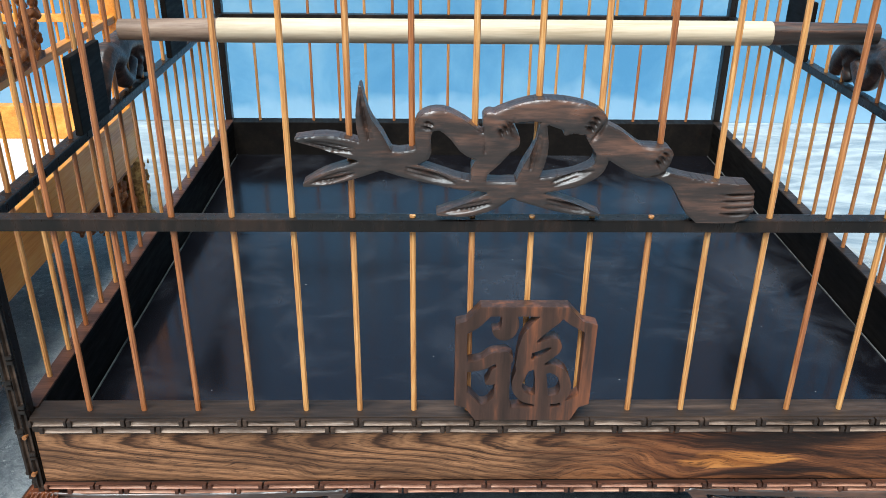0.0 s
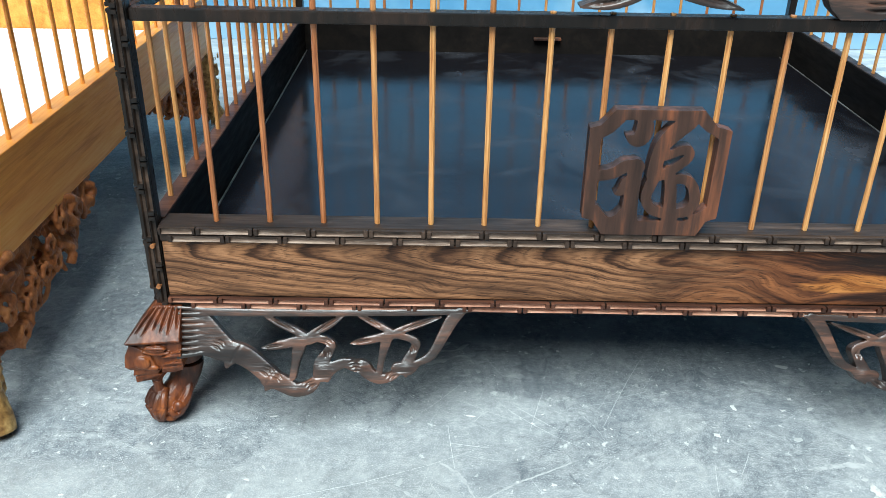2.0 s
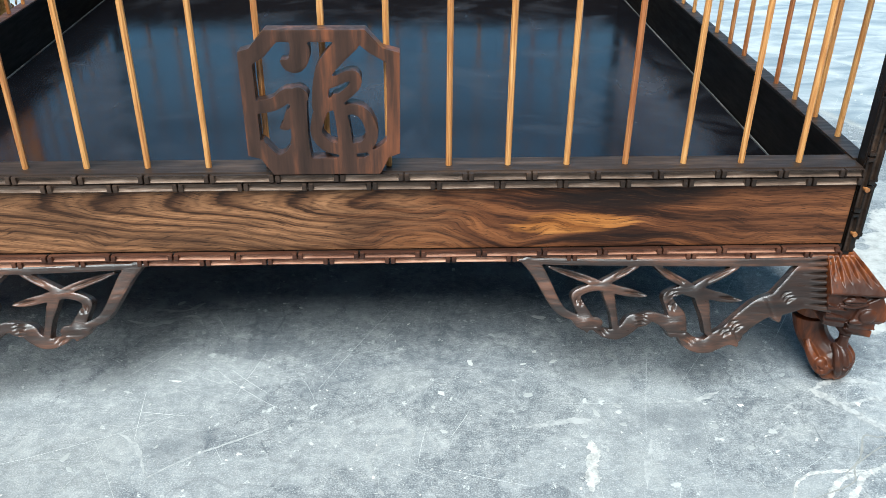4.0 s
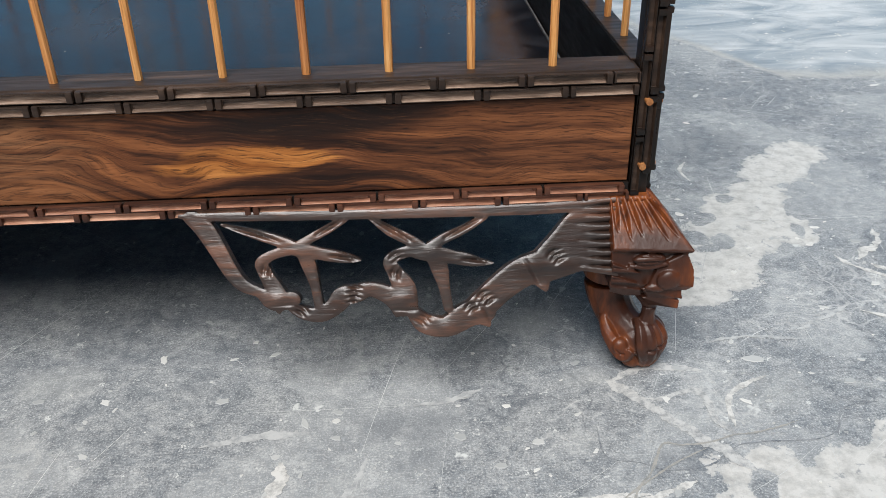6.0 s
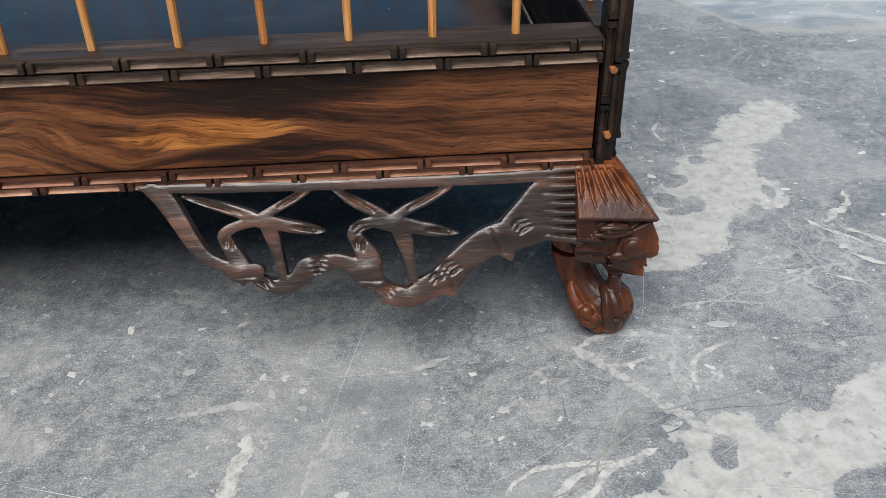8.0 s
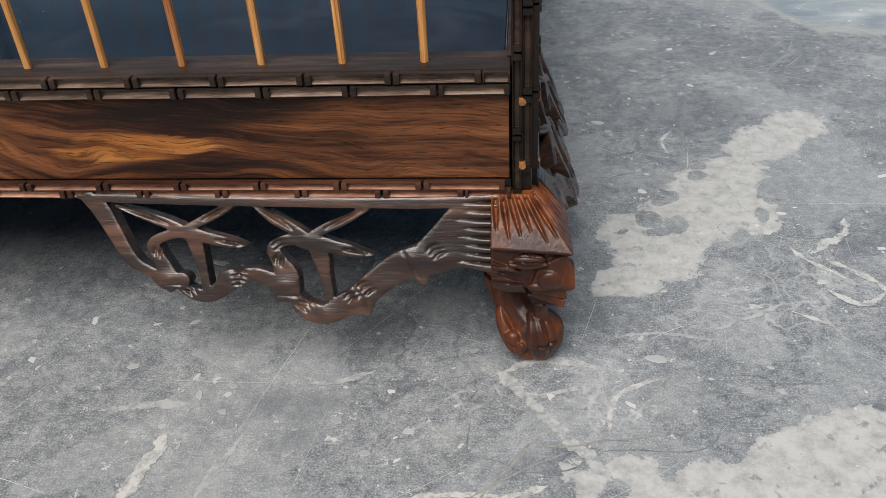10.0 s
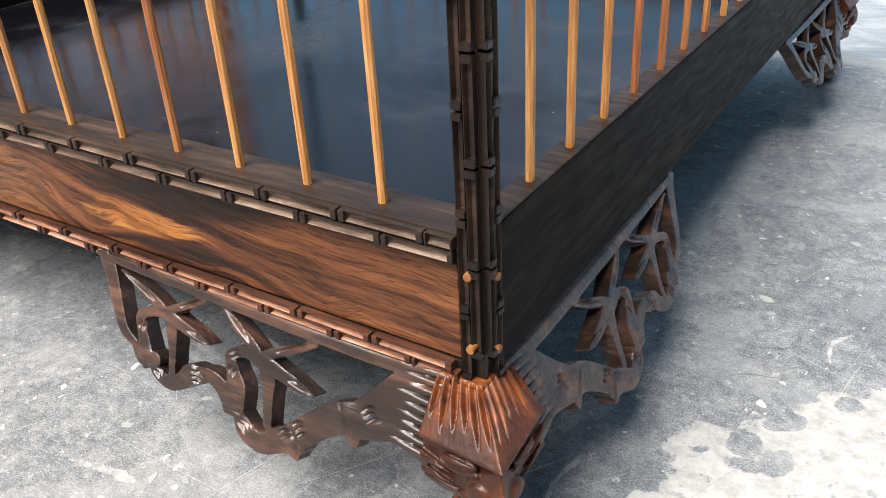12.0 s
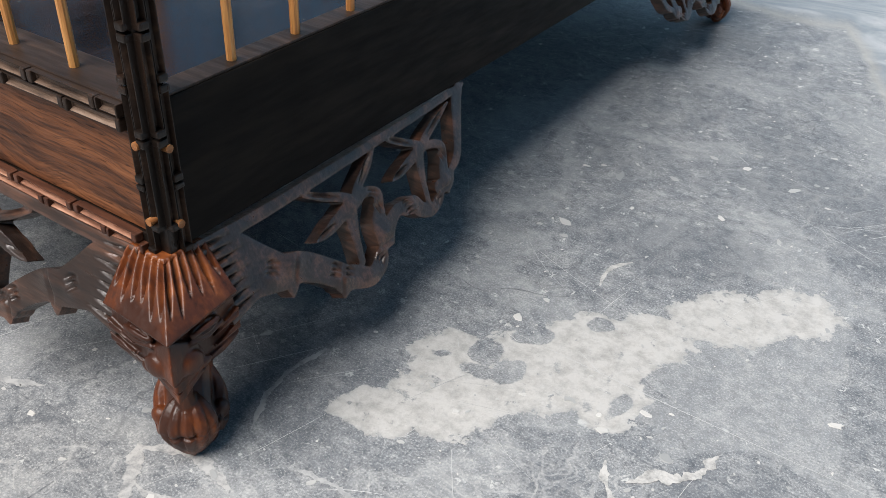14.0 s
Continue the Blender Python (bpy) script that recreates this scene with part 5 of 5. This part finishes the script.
part("carved_bracket", knotted(3, 0.112, 0.042, 0.012), None, cage_b, "rust-brown pierced flower carving", m=pose(xb - 0.006, 0.006, 0.0600))
part("carved_bracket", knotted(5, 0.115, 0.044, 0.012), None, cage_b, "rust-brown pierced flower carving", m=pose(xb - 0.006, YY1 - 0.004, 0.0600, 0, 0, 180))
part("carved_crest", knotted(9, 0.200, 0.060, 0.014), None, cage_b, "rough brown carving on the cross rail", m=pose(xb - 0.006, 0.236, 0.1640, 180, 0, 0))


def gilt_foot():
    bm = bmesh.new()
    tube(bm, [(-0.004, -0.004, 0.060, 0.0105), (-0.003, -0.003, 0.046, 0.0100), (-0.001, -0.001, 0.032, 0.0078), (0.000, 0.000, 0.018, 0.0064), (0.004, 0.004, 0.007, 0.0068), (0.006, 0.006, 0.001, 0.0062)], 12)
    rng = random.Random(4)
    for _ in range(150):
        z = rng.uniform(0.003, 0.056)
        a = rng.uniform(-1.2, 2.8)
        r = 0.0062 + 0.0045 * z / 0.06
        ball(bm, (-0.001 + r * math.cos(a), -0.001 + r * math.sin(a), z), (rng.uniform(0.0007, 0.0012), rng.uniform(0.0007, 0.0012), rng.uniform(0.0012, 0.0034)), (0, 0, rng.uniform(0, 90)), 1)
    return fused(bm, "foot", M_GILT, 0.0008)


GILT = gilt_foot()
for (x, y), turn in (((xb - 0.004, YY0 + 0.004), -90), ((xb - 0.004, YY1 - 0.004), 0), ((xa + 0.004, YY1 - 0.004), 90), ((xa + 0.004, YY0 + 0.004), 180)):
    part("foot", GILT, None, cage_b, "worn gilt carved foot", m=pose(x, y, 0, 0, 0, turn))


# ---- flecks of paint and scratches on the stone ----
M_FLECK, ft, fs = material("white_fleck")
link(ft, ramp(ft, node(ft, "NewGeometry").outputs["Random Per Island"], (0.0, (0.30, 0.31, 0.31)), (0.6, (0.44, 0.445, 0.435)), (1.0, (0.62, 0.61, 0.58))), fs.inputs["Base Color"])
fs.inputs["Roughness"].default_value = 0.6
M_SCRATCH, kt, ks = material("pale_scratch")
link(kt, ramp(kt, node(kt, "NewGeometry").outputs["Random Per Island"], (0.0, (0.34, 0.35, 0.35)), (1.0, (0.66, 0.67, 0.66))), ks.inputs["Base Color"])
ks.inputs["Roughness"].default_value = 0.6


def fleck(bm, rng, x, y, r, stretch, turn, high):
    n = rng.randint(7, 11)
    c, s = math.cos(turn), math.sin(turn)
    rim = []
    for k in range(n):
        a = 2 * math.pi * k / n
        q = r * rng.uniform(0.55, 1.15)
        u, v = q * stretch * math.cos(a), q * math.sin(a)
        rim.append((x + u * c - v * s, y + u * s + v * c))
    low = [bm.verts.new((u, v, 0.00002)) for u, v in rim]
    top = [bm.verts.new((x + (u - x) * 0.86, y + (v - y) * 0.86, high)) for u, v in rim]
    bm.faces.new(top)
    for k in range(n):
        bm.faces.new((low[k], low[(k + 1) % n], top[(k + 1) % n], top[k]))


def ribbon(bm, rng, points, wide, ragged=0.5, high=0.00012):
    """A vein in the stone along points in millimetres: a flat strip with wandering, broken edges."""
    run = spline([(x * 0.001, y * 0.001) for x, y in points], 5)
    path = []
    for a, b in zip(run, run[1:]):
        count = max(1, int(np.linalg.norm(b - a) / 0.0006))
        path += [a + (b - a) * k / count for k in range(count)]
    path.append(run[-1])
    seed, rows = rng.uniform(0, 50), []
    for n, p in enumerate(path):
        d = path[min(n + 1, len(path) - 1)] - path[max(n - 1, 0)]
        side = np.array((-d[1], d[0])) / (np.linalg.norm(d) + 1e-9)
        ends = min(1.0, 0.25 + 0.12 * min(n, len(path) - 1 - n))
        row = []
        for sgn in (-1, 1):
            drift = noise.noise(Vector((p[0] * 260, p[1] * 260, seed + sgn))) * ragged * 1.3 + noise.noise(Vector((p[0] * 1100, p[1] * 1100, seed + sgn))) * ragged * 0.9
            q = p + side * sgn * wide * 0.0005 * ends * max(0.06, 1 + drift)
            row.append(bm.verts.new((q[0], q[1], high)))
        rows.append(row)
    for a, b in zip(rows, rows[1:]):
        bm.faces.new((a[0], b[0], b[1], a[1]))


def mark_material(name, low, high, scale):
    m, t, s = material(name)
    cloud = noise_tex(t, place(t), scale, 6, 0.72)
    link(t, ramp(t, cloud, (0.36, low), (0.56, high)), s.inputs["Base Color"])
    s.inputs["Roughness"].default_value = 0.62
    s.inputs["Specular IOR Level"].default_value = 0.3
    return m


def marks(name, label, category, mat, rows, seed, ragged=0.5, high=0.00012):
    rng = random.Random(seed)
    bm = bmesh.new()
    for k, (wide, *points) in enumerate(rows):
        ribbon(bm, rng, points, wide, ragged, high + k * 0.000012)
    return tagged(new(name, mesh_of(bm, name, mat)), label, category, kind="stuff")


M_VEIN = mark_material("calcite_vein", (0.29, 0.29, 0.28), (0.57, 0.56, 0.535), 300)
M_CORNER = mark_material("worn_line", (0.245, 0.252, 0.255), (0.48, 0.478, 0.465), 330)
M_FAINT = mark_material("faint_vein", (0.27, 0.28, 0.285), (0.45, 0.455, 0.45), 220)
M_RUST = mark_material("brown_vein", (0.21, 0.215, 0.21), (0.33, 0.32, 0.295), 300)
M_CRACK = mark_material("hairline_crack", (0.11, 0.12, 0.135), (0.24, 0.25, 0.26), 420)
marks("white_veins", "white calcite veins set in the grey stone", "veins", M_VEIN, [
        (1.5, (222, -11), (215, -14), (208, -20), (206, -31)), (1.5, (243.2, 133.1), (238.7, 124.9), (240, 115)), (4.2, (88.5, -35), (88.5, -41), (87, -47), (86, -52), (84.5, -59)),
], 21, 0.55)
marks("white_veins", "white calcite veins round the pale spread in the stone", "veins", M_VEIN, [
    (2.0, (190, -49), (178, -54), (172, -60), (165, -67)), (1.8, (178, -53), (170, -55.5), (164, -60), (159, -66)), (1.4, (178, -52.5), (161, -53), (153, -57), (149, -64)),
    (1.6, (271, 51.7), (274.1, 44.9), (281, 38.3), (284, 34.4)), (2.4, (280.8, 45.2), (285.7, 40.5), (291.7, 33.8), (294.8, 27)), (2.2, (276.6, 29), (282.5, 23.4), (287.3, 22.6), (293.8, 28)), (2.6, (277.8, 48.1), (283.3, 54.4), (289.9, 57.7), (293.3, 68.9)), (1.8, (263.6, 18.3), (268.4, 15.6), (273.4, 11.9)),
], 22, 0.8)
marks("pale_corner", "pale worn corner of an inlaid line in the stone", "veins", M_CORNER, [
    (3.2, (176.7, -9.4), (184.7, -19.9), (193.7, -31.4), (199.7, -39.1), (205.7, -46.8)), (2.8, (177.7, -9.8), (182.3, -7.6), (188, -4.8), (193.7, -5), (204.3, -6.9)), (2.0, (185.6, -17.9), (190.4, -18.6), (196, -16.3), (200.8, -16.1), (202, -22), (202.2, -28), (205.3, -33.8)),
], 26, 0.7, 0.00011)
marks("faint_veins", "faint pale smears and veins in the grey stone", "veins", M_FAINT, [
    (1.8, (110, -35), (108, -43), (105, -48), (103, -58)), (1.6, (195.1, 9.6), (189.9, 20.3), (188.6, 32.2), (191, 43.4)), (0.9, (-62, -49), (-47, -38), (-30, -29), (-21, -24)), (1.2, (-76, -26), (-68, -33), (-62, -46)), (2.2, (67, -28), (82, -25), (95, -25)), (1.8, (122, -16), (133, -14), (142, -10)), (1.4, (212, 6), (224, 8), (238, 5)), (1.6, (240, 10), (252, 16), (262, 22)), (1.8, (-92, 44), (-80, 40), (-66, 46), (-60, 40)), (1.6, (-84, 52), (-70, 50), (-62, 56)),
], 23, 0.9, 0.00008)
marks("brown_veins", "brownish vein across the grey stone", "veins", M_RUST, [
    (0.55, (150.1, -66.8), (161.4, -62.2), (171.7, -57.6), (174.4, -51.5), (179.9, -45.2), (185.3, -35.9), (190.1, -36.6), (197.7, -36.2), (204.3, -33.9), (211.9, -33.4), (223.3, -29.8)), (0.5, (170.6, -53.7), (178.1, -48.3), (188.4, -41.7), (195.9, -38.3)),
], 24, 0.9, 0.00016)
marks("cracks", "dark hairline cracks in the grey stone", "cracks", M_CRACK, [
    (0.42, (170, -28), (170, -39), (178, -42), (184, -45), (195, -44), (204, -38), (212, -37), (225, -37), (232, -34), (237, -26), (248, -24)), (0.36, (201.7, 92.9), (211.3, 91.4), (218.7, 97.8), (231.9, 102.5), (244.8, 115.2)),
], 25, 1.0, 0.00010)

rng = random.Random(11)
bm = bmesh.new()
FLECKS_FRONT = [(70, -10, 2.3), (82, 10, 1.6), (134, -29, 2.0), (166, -23, 1.2), (19, -6, 1.8), (34, -18, 1.5), (38, -29, 1.5), (29, -27, 1.0), (76, 17, 1.5), (102, -17, 1.5), (102, -27, 1.6), (230, 99, 1.5), (227, 87, 2.0), (266, 60, 1.9), (283, 61, 2.4), (273, 72, 1.4), (254, 65, 1.5), (233, 44, 1.6), (276, 33, 1.8), (253, 21, 1.6), (315, 97, 1.8), (244, -15, 1.9), (198, -6, 1.5), (70, 6, 1.0), (252, -6, 1.0), (87, -33, 1.4), (22, -19, 1.4), (-69, -11, 0.9), (-115, -25, 1.0)]
FLECKS_SIDE = [(205.8, 242, 2.2), (207.3, 229.1, 2.4), (241.1, 218.9, 1.8), (254.4, 218.7, 2.4), (234.3, 193.6, 1.8), (201.2, 105.9, 1.0), (215.2, 141.6, 2.8), (218.3, 133.8, 1.6), (169.7, -0.8, 1.6), (147.4, -18, 1.5), (146.7, -27, 1.7), (101.6, -20.5, 1.5), (143.4, -40.2, 1.5), (168.1, -36.8, 1.0), (221.4, -3, 2.6), (257.9, 176.9, 1.8), (254.9, 231.7, 2.0), (266.7, 142.4, 1.4), (153.6, -32.6, 2.2)]
for x, y, r in FLECKS_FRONT + FLECKS_SIDE:
    fleck(bm, rng, x * 0.001, y * 0.001, r * 0.00070, rng.uniform(1.0, 1.9), rng.uniform(-0.6, 0.9), 0.00020)
for _ in range(70):
    x, y = rng.uniform(0.20, 0.44), rng.uniform(-0.04, 0.34)
    fleck(bm, rng, x, y, rng.uniform(0.0004, 0.0010), rng.uniform(1.2, 2.2), rng.gauss(0.5, 0.7), 0.00018)
for _ in range(4200):
    x, y = rng.uniform(-0.30, 0.48), rng.uniform(-0.20, 0.42)
    fleck(bm, rng, x, y, min(0.0018, 0.00020 * math.exp(abs(rng.gauss(0, 0.70)))), rng.uniform(1.0, 2.4), rng.uniform(0, 3.14), 0.00014)
tagged(new("paint_flecks", mesh_of(bm, "paint_flecks", M_FLECK)), "scattered white paint flecks and chips on the grey stone", "flecks", kind="stuff")
bm = bmesh.new()


def scratch(x, y, a, long, wide, bend):
    left, right = [], []
    for k in range(5):
        s = k / 4
        px, py = x + long * s * math.cos(a + bend * s), y + long * s * math.sin(a + bend * s)
        w = wide * (0.3 + 0.7 * math.sin(math.pi * min(0.95, s + 0.05)))
        left.append(bm.verts.new((px - w * math.sin(a), py + w * math.cos(a), 0.00009)))
        right.append(bm.verts.new((px + w * math.sin(a), py - w * math.cos(a), 0.00009)))
    for k in range(4):
        bm.faces.new((right[k], right[k + 1], left[k + 1], left[k]))


for x0, y0, x1, y1, wide in ((65, -15, 137, -17, 0.13), (176, 23, 190, 43, 0.18), (122, 19, 107, -35, 0.16), (230, 80, 330, 76, 0.20), (36, -47, 66, -57, 0.20), (-72, -15, -55, -18, 0.25), (-72, -4, -70, -30, 0.16), (40, -32, 48, -18, 0.16), (58, -20, 90, -11, 0.14), (-176, -38, -168, -20, 0.2), (95, -6, 128, -24, 0.14), (84, -3, 100, -33, 0.14), (205, 44, 190, 26, 0.14), (200, 2, 207, 24, 0.15)):
    scratch(x0 * 0.001, y0 * 0.001, math.atan2(y1 - y0, x1 - x0), math.hypot(x1 - x0, y1 - y0) * 0.001, wide * 0.00055, 0.02)
for _ in range(1100):
    x, y, a = rng.uniform(-0.30, 0.48), rng.uniform(-0.20, 0.40), rng.choice((0.3, 1.0, 1.25, 2.4, 2.75)) + rng.gauss(0, 0.22)
    scratch(x, y, a, min(0.16, 0.009 * math.exp(rng.gauss(0.4, 0.95))), rng.uniform(0.00003, 0.00010), rng.gauss(0, 0.12))
tagged(new("scratches", mesh_of(bm, "scratches", M_SCRATCH)), "fine pale scratches across the worn grey stone", "scratches", kind="stuff")
